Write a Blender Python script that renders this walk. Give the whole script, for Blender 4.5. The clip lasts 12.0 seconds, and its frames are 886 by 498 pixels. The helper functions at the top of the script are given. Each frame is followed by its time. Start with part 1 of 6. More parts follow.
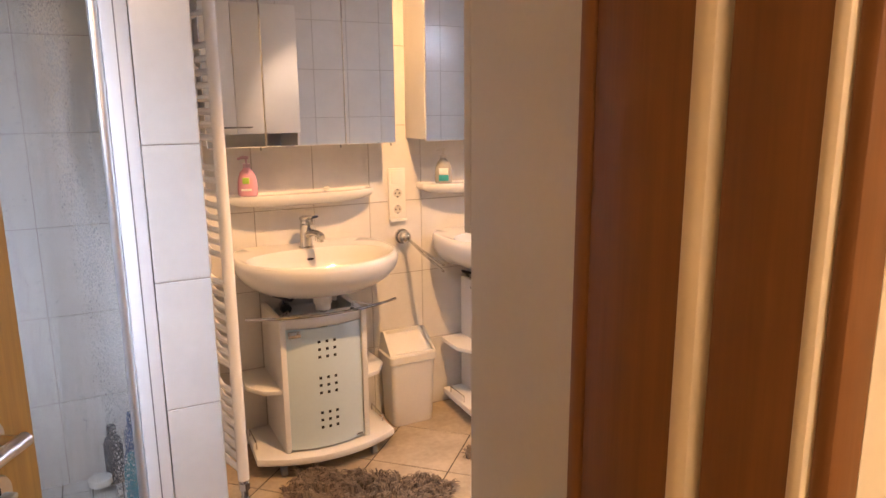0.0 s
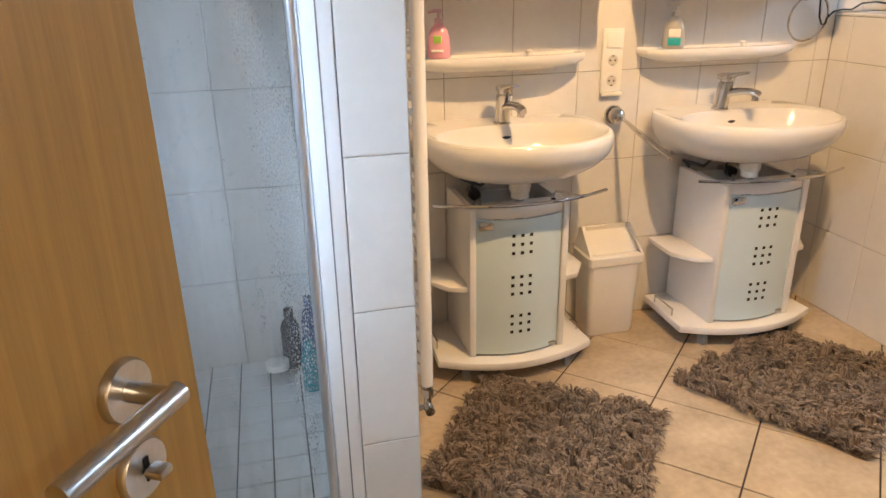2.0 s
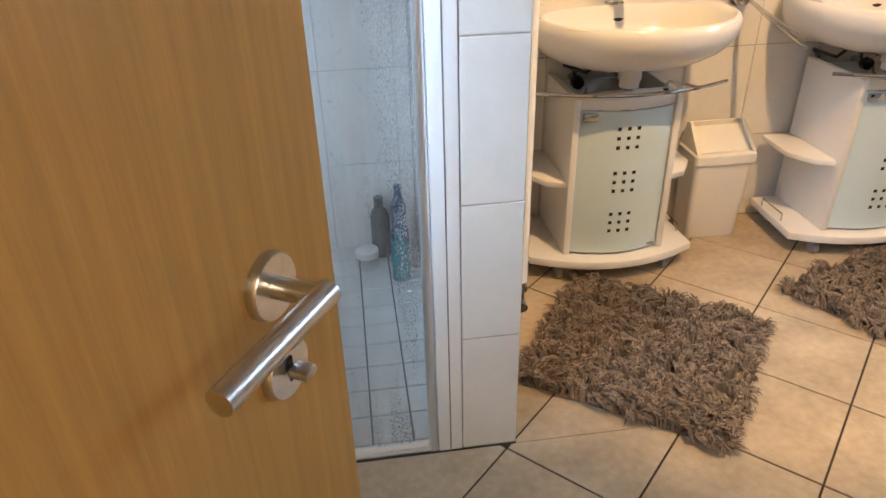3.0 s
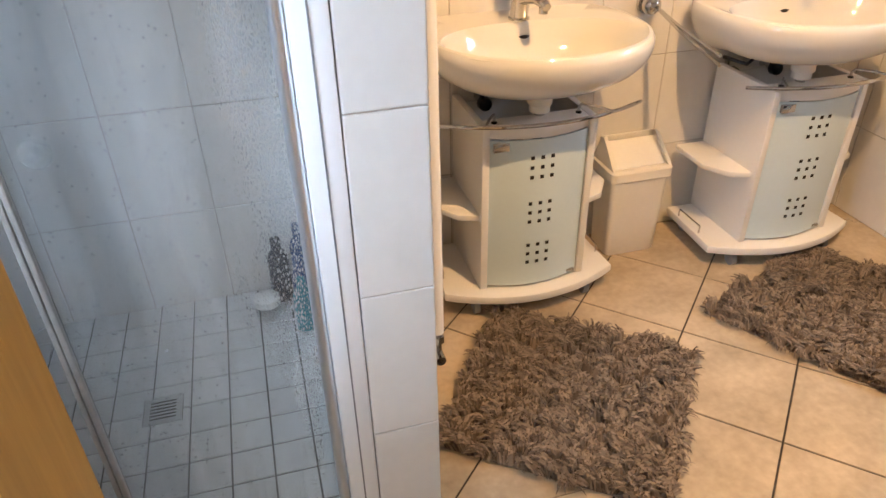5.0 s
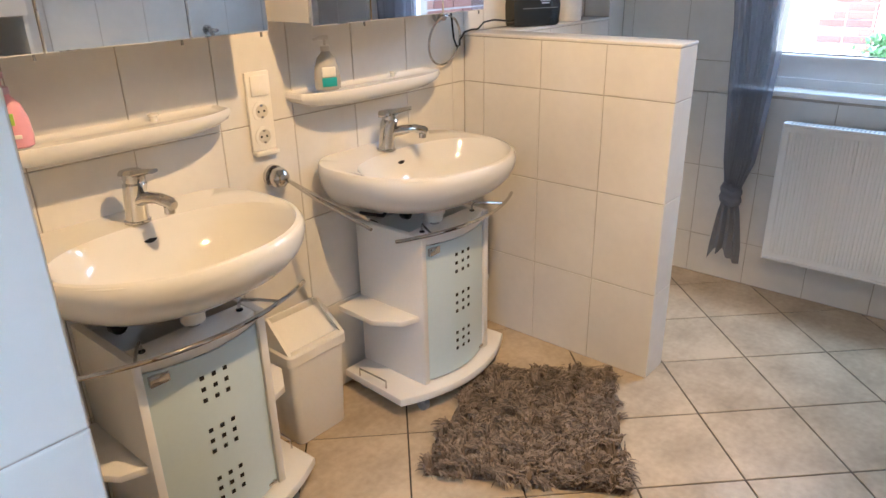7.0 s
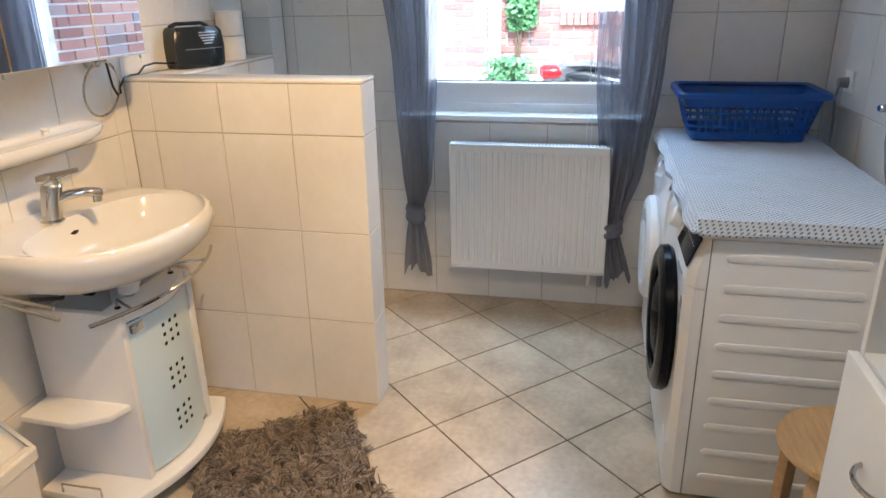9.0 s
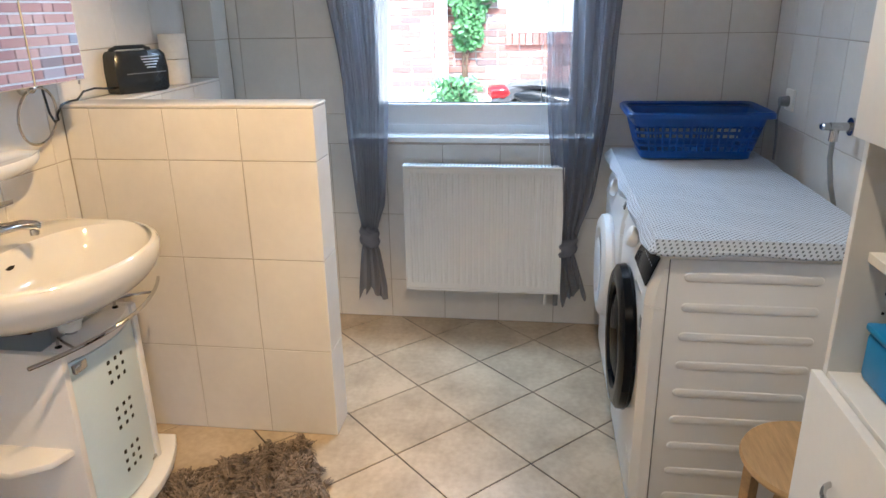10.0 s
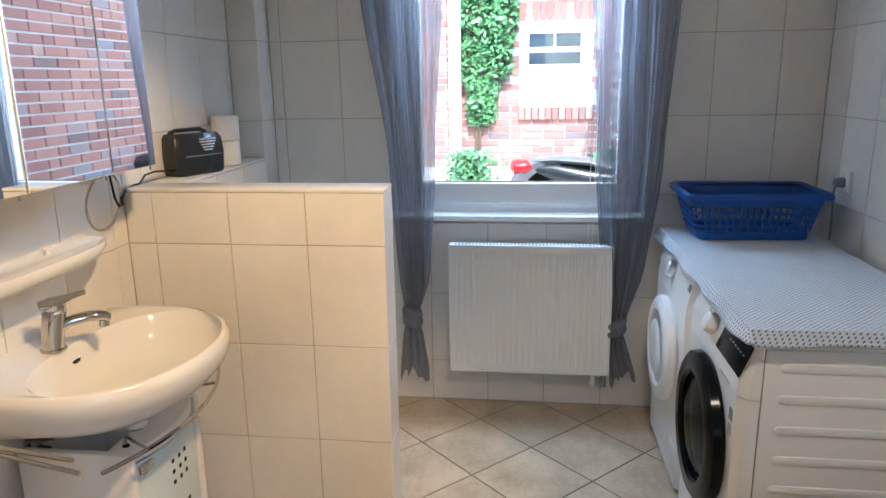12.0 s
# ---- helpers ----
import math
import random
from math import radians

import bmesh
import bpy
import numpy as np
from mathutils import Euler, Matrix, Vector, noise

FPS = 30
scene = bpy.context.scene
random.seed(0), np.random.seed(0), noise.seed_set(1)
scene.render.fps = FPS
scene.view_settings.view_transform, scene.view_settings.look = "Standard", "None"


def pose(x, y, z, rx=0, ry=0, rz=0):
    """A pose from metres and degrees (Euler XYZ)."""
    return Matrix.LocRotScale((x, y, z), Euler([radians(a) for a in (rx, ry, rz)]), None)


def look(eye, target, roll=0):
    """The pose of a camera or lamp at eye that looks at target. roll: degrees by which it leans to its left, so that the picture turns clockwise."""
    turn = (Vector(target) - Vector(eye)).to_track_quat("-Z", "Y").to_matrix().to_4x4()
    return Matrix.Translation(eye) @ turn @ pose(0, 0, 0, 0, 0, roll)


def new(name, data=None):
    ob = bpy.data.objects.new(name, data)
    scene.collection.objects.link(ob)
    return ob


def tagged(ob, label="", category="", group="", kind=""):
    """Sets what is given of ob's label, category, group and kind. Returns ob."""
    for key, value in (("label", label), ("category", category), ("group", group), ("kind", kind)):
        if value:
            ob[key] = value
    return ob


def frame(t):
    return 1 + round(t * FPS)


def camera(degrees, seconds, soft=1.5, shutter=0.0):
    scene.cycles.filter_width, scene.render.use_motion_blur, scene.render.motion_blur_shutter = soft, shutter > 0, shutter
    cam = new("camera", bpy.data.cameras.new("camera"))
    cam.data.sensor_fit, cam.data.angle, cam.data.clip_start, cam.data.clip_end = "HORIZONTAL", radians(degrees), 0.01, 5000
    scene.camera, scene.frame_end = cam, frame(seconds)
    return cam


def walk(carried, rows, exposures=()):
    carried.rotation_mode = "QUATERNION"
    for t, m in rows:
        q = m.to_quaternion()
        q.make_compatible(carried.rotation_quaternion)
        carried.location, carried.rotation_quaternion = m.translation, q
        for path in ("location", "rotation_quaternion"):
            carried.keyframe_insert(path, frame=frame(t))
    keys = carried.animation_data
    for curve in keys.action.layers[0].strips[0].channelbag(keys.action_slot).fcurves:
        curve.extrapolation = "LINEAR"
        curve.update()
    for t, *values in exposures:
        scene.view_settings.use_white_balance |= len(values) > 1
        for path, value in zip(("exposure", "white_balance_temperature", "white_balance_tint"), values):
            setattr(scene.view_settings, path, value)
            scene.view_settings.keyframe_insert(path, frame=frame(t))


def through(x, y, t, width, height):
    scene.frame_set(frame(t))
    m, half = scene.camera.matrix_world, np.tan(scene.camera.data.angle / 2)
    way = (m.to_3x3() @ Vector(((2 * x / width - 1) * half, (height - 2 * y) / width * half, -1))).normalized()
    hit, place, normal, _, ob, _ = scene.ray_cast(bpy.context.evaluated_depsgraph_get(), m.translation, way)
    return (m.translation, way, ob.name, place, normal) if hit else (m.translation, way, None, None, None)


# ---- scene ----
cam = camera(65.3, 12.0)
PATH = [
    (0, (0.223, 0.246, 1.438), (1.116, 1.988, 1.027), -0.5),
    (0.5, (0.207, 0.351, 1.416), (0.967, 2.142, 0.952), -0.8),
    (1, (0.22, 0.495, 1.386), (0.902, 2.289, 0.822), -0.8),
    (1.5, (0.233, 0.622, 1.363), (0.816, 2.426, 0.729), -0.9),
    (2, (0.213, 0.71, 1.329), (0.66, 2.52, 0.606), -1.0),
    (2.5, (0.161, 0.759, 1.3), (0.449, 2.527, 0.411), -1.2),
    (2.7, (0.145, 0.774, 1.296), (0.386, 2.521, 0.352), -1.4),
    (4.3, (0.173, 0.951, 1.376), (0.372, 2.618, 0.29), -1.6),
    (4.5, (0.187, 0.974, 1.387), (0.436, 2.632, 0.296), -1.3),
    (5, (0.231, 1.069, 1.391), (0.672, 2.694, 0.311), -1.2),
    (5.5, (0.261, 1.164, 1.402), (0.937, 2.777, 0.433), -1.3),
    (6, (0.271, 1.237, 1.418), (1.19, 2.789, 0.554), -1.4),
    (6.5, (0.278, 1.319, 1.42), (1.442, 2.739, 0.627), -1.2),
    (7, (0.275, 1.392, 1.432), (1.675, 2.598, 0.668), -1.2),
    (7.5, (0.272, 1.433, 1.432), (1.849, 2.411, 0.685), -1.2),
    (7.7, (0.273, 1.455, 1.433), (1.908, 2.336, 0.691), -1.1),
    (9.3, (0.288, 1.541, 1.461), (2.133, 1.882, 0.767), -1.0),
    (9.5, (0.29, 1.549, 1.464), (2.143, 1.861, 0.778), -1.0),
    (10, (0.319, 1.559, 1.464), (2.189, 1.822, 0.806), -1.0),
    (10.5, (0.444, 1.579, 1.469), (2.326, 1.822, 0.835), -1.0),
    (11, (0.57, 1.638, 1.477), (2.464, 1.876, 0.88), -1.0),
    (11.5, (0.528, 1.727, 1.496), (2.435, 1.966, 0.942), -0.9),
    (12, (0.356, 1.81, 1.51), (2.284, 2.054, 1.035), -0.9),
]
walk(cam, [(t, look(eye, target, roll)) for t, eye, target, roll in PATH], [(0.0, 2.74, 6700, 26), (1.0, 2.66, 6400, 18), (2.5, 2.72, 5900, 10), (4.5, 2.78, 6000, 10), (5.0, 2.75, 6200, 14), (6.0, 2.50, 5650, 11), (7.5, 2.56, 5400, 8), (10.0, 2.68, 5550, 6), (12.0, 2.51, 5500, 6)])

# ---- world and lights ----
world = bpy.data.worlds.new("sky")
scene.world = world
world.use_nodes = True
wt = world.node_tree
sky = wt.nodes.new("ShaderNodeTexSky")
sky.sky_type = "NISHITA"
sky.sun_disc = False
sky.sun_elevation = radians(52)
sky.sun_rotation = radians(284)
wt.nodes["Background"].inputs["Strength"].default_value = 0.15
wt.links.new(sky.outputs["Color"], wt.nodes["Background"].inputs["Color"])


def lamp(name, kind, where, power, color, target=None, **more):
    data = bpy.data.lights.new(name, kind)
    data.energy = power
    data.color = color
    if kind == "AREA":
        data.shape = "RECTANGLE"
        data.size, data.size_y = more["size"]
        data.spread = radians(more.get("spread", 180))
    elif kind in ("POINT", "SPOT"):
        data.shadow_soft_size = more.get("radius", 0.04)
        if kind == "SPOT":
            data.spot_size = radians(more["angle"])
            data.spot_blend = 0.40
    else:
        data.angle = radians(more.get("angle", 0.5))
    ob = new(name, data)
    ob.matrix_world = look(where, target if target else (where[0], where[1], where[2] - 1))
    return ob


WARM = (1.0, 0.60, 0.25)
DAY = (0.64, 0.81, 1.0)
lamp("sun", "SUN", (0, 0, 6), 2.9, (1.0, 0.95, 0.88), (3.6, 0.9, 0.6))
lamp("ceiling_spot_lamp", "SPOT", (1.22, 1.70, 2.36), 27.5, WARM, (1.64, 2.88, 0.70), radius=0.03, angle=82)
lamp("window_daylight", "AREA", (3.62, 1.80, 2.06), 9.0, DAY, (2.6, 1.45, 0.9), size=(1.0, 0.25))
# Unseen daylight lamp added outside an assumed side window, narrowed onto the partition.
lamp("added_side_daylight", "AREA", (-0.98, 1.15, 1.80), 1.9, (0.66, 0.83, 1.0), (0.02, 2.25, 0.85), size=(0.95, 1.0), spread=50)
# Unseen spot added to brighten the washing machine's side and the floor.
lamp("added_fill_spot", "SPOT", (1.22, 1.55, 2.36), 8.2, (1.0, 0.76, 0.52), (2.10, 1.35, 0.0), radius=0.03, angle=72)
# Unseen point lamp added in the hall to brighten the door frame.
lamp("added_hall_fill", "POINT", (0.5, -0.9, 2.2), 7.2, (1.0, 0.77, 0.53), radius=0.12)


# ---- materials ----
def mat(name, color, rough=0.5, metal=0.0, vary=0.06, scale=6.0, bump=0.0, fine=80.0, random=0.0, spec=0.5, coord="Position", coat=0.0, stretch=None):
    m = bpy.data.materials.new(name)
    m.use_nodes = True
    nt = m.node_tree
    b = nt.nodes["Principled BSDF"]
    b.inputs["Roughness"].default_value = rough
    b.inputs["Metallic"].default_value = metal
    b.inputs["Specular IOR Level"].default_value = spec
    b.inputs["Coat Weight"].default_value = coat
    if coord == "Position":
        src = nt.nodes.new("ShaderNodeNewGeometry").outputs["Position"]
    else:
        src = nt.nodes.new("ShaderNodeTexCoord").outputs["Object"]
    if stretch:
        mp = nt.nodes.new("ShaderNodeMapping")
        mp.inputs["Scale"].default_value = stretch
        nt.links.new(src, mp.inputs["Vector"])
        src = mp.outputs["Vector"]
    big = nt.nodes.new("ShaderNodeTexNoise")
    big.inputs["Scale"].default_value = scale
    big.inputs["Detail"].default_value = 5
    nt.links.new(src, big.inputs["Vector"])
    small = nt.nodes.new("ShaderNodeTexNoise")
    small.inputs["Scale"].default_value = fine
    small.inputs["Detail"].default_value = 3
    nt.links.new(src, small.inputs["Vector"])
    add = nt.nodes.new("ShaderNodeMath")
    add.operation = "MULTIPLY_ADD"
    nt.links.new(small.outputs["Fac"], add.inputs[0])
    add.inputs[1].default_value = 0.45
    nt.links.new(big.outputs["Fac"], add.inputs[2])
    fac = add.outputs[0]
    if random:
        info = nt.nodes.new("ShaderNodeObjectInfo")
        r = nt.nodes.new("ShaderNodeMath")
        r.operation = "MULTIPLY_ADD"
        nt.links.new(info.outputs["Random"], r.inputs[0])
        r.inputs[1].default_value = random
        nt.links.new(fac, r.inputs[2])
        fac = r.outputs[0]
    ramp = nt.nodes.new("ShaderNodeValToRGB")
    c = Vector(color)
    lo, hi = c * (1 - vary * 2.2), c * (1 + vary * 1.4)
    ramp.color_ramp.elements[0].position = 0.42
    ramp.color_ramp.elements[1].position = 1.0 + random * 0.7
    ramp.color_ramp.elements[0].color = (*lo, 1)
    ramp.color_ramp.elements[1].color = (*[min(1, v) for v in hi], 1)
    nt.links.new(fac, ramp.inputs["Fac"])
    nt.links.new(ramp.outputs["Color"], b.inputs["Base Color"])
    if bump:
        bn = nt.nodes.new("ShaderNodeBump")
        bn.inputs["Strength"].default_value = bump
        bn.inputs["Distance"].default_value = 0.002
        nt.links.new(fac, bn.inputs["Height"])
        nt.links.new(bn.outputs["Normal"], b.inputs["Normal"])
    m.diffuse_color = (*color, 1)
    return m


def glass_mat(name, color=(1, 1, 1), rough=0.0, mist=0.0, mist_color=(0.8, 0.85, 0.9)):
    """Thin clear pane, with a milky film of limescale on it where mist is over nought."""
    m = bpy.data.materials.new(name)
    m.use_nodes = True
    nt = m.node_tree
    nt.nodes.remove(nt.nodes["Principled BSDF"])
    out = nt.nodes["Material Output"]
    tr = nt.nodes.new("ShaderNodeBsdfTransparent")
    tr.inputs["Color"].default_value = (*color, 1)
    gl = nt.nodes.new("ShaderNodeBsdfGlossy")
    gl.inputs["Roughness"].default_value = rough
    lw = nt.nodes.new("ShaderNodeLayerWeight")
    pw = nt.nodes.new("ShaderNodeMath")
    pw.operation = "POWER"
    nt.links.new(lw.outputs["Facing"], pw.inputs[0])
    pw.inputs[1].default_value = 4.0
    fr = nt.nodes.new("ShaderNodeMath")
    fr.operation = "MULTIPLY_ADD"
    nt.links.new(pw.outputs[0], fr.inputs[0])
    fr.inputs[1].default_value = 0.45
    fr.inputs[2].default_value = 0.025
    mix = nt.nodes.new("ShaderNodeMixShader")
    nt.links.new(fr.outputs[0], mix.inputs[0])
    nt.links.new(tr.outputs[0], mix.inputs[1])
    nt.links.new(gl.outputs[0], mix.inputs[2])
    last = mix.outputs[0]
    if mist:
        geo = nt.nodes.new("ShaderNodeNewGeometry")
        mp = nt.nodes.new("ShaderNodeMapping")
        mp.inputs["Scale"].default_value = (14, 14, 1.4)
        nt.links.new(geo.outputs["Position"], mp.inputs["Vector"])
        runs = nt.nodes.new("ShaderNodeTexNoise")
        runs.inputs["Scale"].default_value = 1.0
        runs.inputs["Detail"].default_value = 6
        runs.inputs["Roughness"].default_value = 0.65
        nt.links.new(mp.outputs[0], runs.inputs["Vector"])
        drops = nt.nodes.new("ShaderNodeTexVoronoi")
        drops.inputs["Scale"].default_value = 55
        nt.links.new(geo.outputs["Position"], drops.inputs["Vector"])
        spot = nt.nodes.new("ShaderNodeMapRange")
        spot.inputs["From Min"].default_value = 0.16
        spot.inputs["From Max"].default_value = 0.05
        spot.inputs["To Max"].default_value = 0.30
        nt.links.new(drops.outputs["Distance"], spot.inputs["Value"])
        run = nt.nodes.new("ShaderNodeMapRange")
        run.inputs["From Min"].default_value = 0.36
        run.inputs["From Max"].default_value = 0.72
        run.inputs["To Min"].default_value = mist * 0.45
        run.inputs["To Max"].default_value = mist * 1.6
        nt.links.new(runs.outputs["Fac"], run.inputs["Value"])
        s = nt.nodes.new("ShaderNodeMath")
        s.operation = "ADD"
        s.use_clamp = True
        nt.links.new(run.outputs[0], s.inputs[0])
        nt.links.new(spot.outputs[0], s.inputs[1])
        sep = nt.nodes.new("ShaderNodeSeparateXYZ")
        nt.links.new(geo.outputs["Position"], sep.inputs[0])
        wet = nt.nodes.new("ShaderNodeMapRange")
        wet.inputs["From Min"].default_value = 0.10
        wet.inputs["From Max"].default_value = 0.20
        nt.links.new(sep.outputs["X"], wet.inputs["Value"])
        # White film specks paint the glints of clear drops on the wet strip.
        beads = nt.nodes.new("ShaderNodeTexVoronoi")
        beads.feature = "DISTANCE_TO_EDGE"
        beads.inputs["Scale"].default_value = 1.0
        long = nt.nodes.new("ShaderNodeMapping")
        long.inputs["Scale"].default_value = (250, 250, 100)
        nt.links.new(geo.outputs["Position"], long.inputs["Vector"])
        nt.links.new(long.outputs[0], beads.inputs["Vector"])
        bead_glint = nt.nodes.new("ShaderNodeMapRange")
        bead_glint.inputs["From Min"].default_value = 0.16
        bead_glint.inputs["From Max"].default_value = 0.30
        bead_glint.inputs["To Max"].default_value = 0.55
        nt.links.new(beads.outputs["Distance"], bead_glint.inputs["Value"])
        runs2 = nt.nodes.new("ShaderNodeMapRange")
        runs2.inputs["From Min"].default_value = 0.46
        runs2.inputs["From Max"].default_value = 0.60
        nt.links.new(runs.outputs["Fac"], runs2.inputs["Value"])
        clear = nt.nodes.new("ShaderNodeMath")
        clear.operation = "MULTIPLY_ADD"
        nt.links.new(wet.outputs[0], clear.inputs[0])
        clear.inputs[1].default_value = -0.8
        clear.inputs[2].default_value = 1.0
        rinsed = nt.nodes.new("ShaderNodeMath")
        rinsed.operation = "MULTIPLY"
        nt.links.new(s.outputs[0], rinsed.inputs[0])
        nt.links.new(clear.outputs[0], rinsed.inputs[1])
        s = rinsed
        wm = nt.nodes.new("ShaderNodeMath")
        wm.operation = "MULTIPLY"
        nt.links.new(wet.outputs[0], wm.inputs[0])
        nt.links.new(bead_glint.outputs[0], wm.inputs[1])
        wm2 = nt.nodes.new("ShaderNodeMath")
        wm2.operation = "MULTIPLY"
        nt.links.new(wm.outputs[0], wm2.inputs[0])
        nt.links.new(runs2.outputs[0], wm2.inputs[1])
        s3 = nt.nodes.new("ShaderNodeMath")
        s3.operation = "ADD"
        s3.use_clamp = True
        nt.links.new(s.outputs[0], s3.inputs[0])
        nt.links.new(wm2.outputs[0], s3.inputs[1])
        s = s3
        film = nt.nodes.new("ShaderNodeBsdfDiffuse")
        film.inputs["Color"].default_value = (*mist_color, 1)
        thru = nt.nodes.new("ShaderNodeBsdfTranslucent")
        thru.inputs["Color"].default_value = (*mist_color, 1)
        both = nt.nodes.new("ShaderNodeMixShader")
        nt.links.new(film.outputs[0], both.inputs[1])
        nt.links.new(thru.outputs[0], both.inputs[2])
        m2 = nt.nodes.new("ShaderNodeMixShader")
        nt.links.new(s.outputs[0], m2.inputs[0])
        nt.links.new(last, m2.inputs[1])
        nt.links.new(both.outputs[0], m2.inputs[2])
        last = m2.outputs[0]
    nt.links.new(last, out.inputs["Surface"])
    return m


def sheer_mat(name, color, cover):
    """Woven voile: fine threads with gaps that let the light through."""
    m = bpy.data.materials.new(name)
    m.use_nodes = True
    nt = m.node_tree
    b = nt.nodes["Principled BSDF"]
    b.inputs["Roughness"].default_value = 0.9
    geo = nt.nodes.new("ShaderNodeNewGeometry")
    mp = nt.nodes.new("ShaderNodeMapping")
    mp.inputs["Scale"].default_value = (260, 260, 150)
    nt.links.new(geo.outputs["Position"], mp.inputs["Vector"])
    ch = nt.nodes.new("ShaderNodeTexChecker")
    ch.inputs["Scale"].default_value = 1.0
    ch.inputs["Color1"].default_value = (*[v * 0.72 for v in color], 1)
    ch.inputs["Color2"].default_value = (*[min(1, v * 1.2) for v in color], 1)
    nt.links.new(mp.outputs[0], ch.inputs["Vector"])
    nt.links.new(ch.outputs["Color"], b.inputs["Base Color"])
    tl = nt.nodes.new("ShaderNodeBsdfTranslucent")
    tl.inputs["Color"].default_value = (*color, 1)
    tr = nt.nodes.new("ShaderNodeBsdfTransparent")
    m1 = nt.nodes.new("ShaderNodeMixShader")
    m1.inputs[0].default_value = 0.34
    nt.links.new(b.outputs[0], m1.inputs[1])
    nt.links.new(tl.outputs[0], m1.inputs[2])
    m2 = nt.nodes.new("ShaderNodeMixShader")
    m2.inputs[0].default_value = cover
    nt.links.new(tr.outputs[0], m2.inputs[1])
    nt.links.new(m1.outputs[0], m2.inputs[2])
    nt.links.new(m2.outputs[0], nt.nodes["Material Output"].inputs["Surface"])
    return m


TILE = mat("glazed_wall_tile", (0.73, 0.705, 0.665), 0.22, vary=0.025, scale=9, bump=0.06, fine=40, random=0.10)
GROUT = mat("wall_grout", (0.43, 0.385, 0.33), 0.9, vary=0.10, scale=14)
FTILE = mat("beige_stoneware", (0.455, 0.363, 0.252), 0.26, vary=0.15, scale=5, bump=0.10, fine=45, random=0.14)
FGROUT = mat("floor_grout", (0.045, 0.034, 0.025), 0.95, vary=0.16, scale=20)
STILE = mat("shower_mosaic", (0.74, 0.73, 0.71), 0.30, vary=0.05, scale=12, bump=0.06, random=0.18)
SGROUT = mat("shower_grout", (0.20, 0.19, 0.18), 0.9, vary=0.2, scale=12)
PLASTER = mat("white_plaster", (0.74, 0.73, 0.70), 0.9, vary=0.03, scale=3, bump=0.15, fine=160)
HALLWALL = mat("cream_wall_paint", (0.78, 0.68, 0.48), 0.85, vary=0.03, scale=4, bump=0.2, fine=140)
CERAMIC = mat("white_ceramic", (0.74, 0.725, 0.69), 0.08, vary=0.01, scale=3, coat=0.3)
LACQUER = mat("white_lacquered_board", (0.77, 0.75, 0.71), 0.38, vary=0.015, scale=5)
WHITE_METAL = mat("white_enamel", (0.85, 0.84, 0.82), 0.25, vary=0.012, scale=4)
PVC = mat("white_pvc", (0.86, 0.87, 0.88), 0.30, vary=0.012, scale=5)
PLASTIC = mat("white_plastic", (0.83, 0.80, 0.74), 0.35, vary=0.02, scale=5)
CHROME = mat("chrome", (0.56, 0.55, 0.54), 0.08, 1.0, vary=0.02)
STEEL = mat("brushed_steel", (0.60, 0.59, 0.57), 0.28, 1.0, vary=0.06, scale=60, fine=400)
ALU = mat("anodised_aluminium", (0.78, 0.79, 0.81), 0.30, 0.85, vary=0.03)
BLACK = mat("black_plastic", (0.016, 0.019, 0.022), 0.24, vary=0.15)
# Near-black on solid pieces, painting in the shade inside holes and slots.
DARK = mat("opening_shade", (0.012, 0.011, 0.010), 0.8, vary=0.1)
GREY = mat("grey_plastic", (0.22, 0.23, 0.24), 0.4, vary=0.1)
OAK = mat("oak_veneer", (0.47, 0.285, 0.080), 0.42, vary=0.09, scale=1.6, fine=7, bump=0.12, stretch=(60, 60, 2.4))
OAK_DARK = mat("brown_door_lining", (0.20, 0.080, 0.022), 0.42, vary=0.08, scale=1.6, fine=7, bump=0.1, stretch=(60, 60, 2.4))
SEAL = mat("cream_rubber_seal", (0.80, 0.67, 0.46), 0.6, vary=0.04)
BIRCH = mat("birch_plywood", (0.55, 0.37, 0.19), 0.45, vary=0.12, scale=2, fine=12, stretch=(3, 30, 30))
MIRROR = mat("mirror_silver", (0.90, 0.91, 0.91), 0.015, 1.0, vary=0.0)
FROST = mat("frosted_green_glass", (0.60, 0.71, 0.74), 0.28, vary=0.02, scale=3, coat=0.2)
RUG = mat("taupe_shag", (0.21, 0.155, 0.114), 0.95, vary=0.36, scale=16, fine=90)
BLUE = mat("blue_plastic", (0.006, 0.065, 0.30), 0.35, vary=0.08)
LBLUE = mat("light_blue_plastic", (0.01, 0.22, 0.55), 0.4, vary=0.06)
CURTAIN = sheer_mat("grey_voile", (0.26, 0.265, 0.315), 0.76)
PANE = glass_mat("window_pane")
SHOWER_GLASS = glass_mat("limescaled_shower_glass", (0.93, 0.95, 0.96), 0.02, mist=0.135, mist_color=(0.84, 0.84, 0.84))
DOORGLASS = glass_mat("smoked_drum_glass", (0.46, 0.52, 0.58))
PAPER = mat("toilet_paper", (0.86, 0.84, 0.80), 0.95, vary=0.03, scale=20, bump=0.2)


def island_mat(name, dark, light, rough):
    """Colour that changes from tuft to tuft or leaf to leaf."""
    m = bpy.data.materials.new(name)
    m.use_nodes = True
    nt = m.node_tree
    g = nt.nodes.new("ShaderNodeNewGeometry")
    r = nt.nodes.new("ShaderNodeValToRGB")
    r.color_ramp.elements[0].color = (*dark, 1)
    r.color_ramp.elements[1].color = (*light, 1)
    nt.links.new(g.outputs["Random Per Island"], r.inputs["Fac"])
    nt.links.new(r.outputs["Color"], nt.nodes["Principled BSDF"].inputs["Base Color"])
    nt.nodes["Principled BSDF"].inputs["Roughness"].default_value = rough
    return m


TUFT = island_mat("shag_tuft", (0.085, 0.060, 0.041), (0.27, 0.205, 0.15), 0.85)


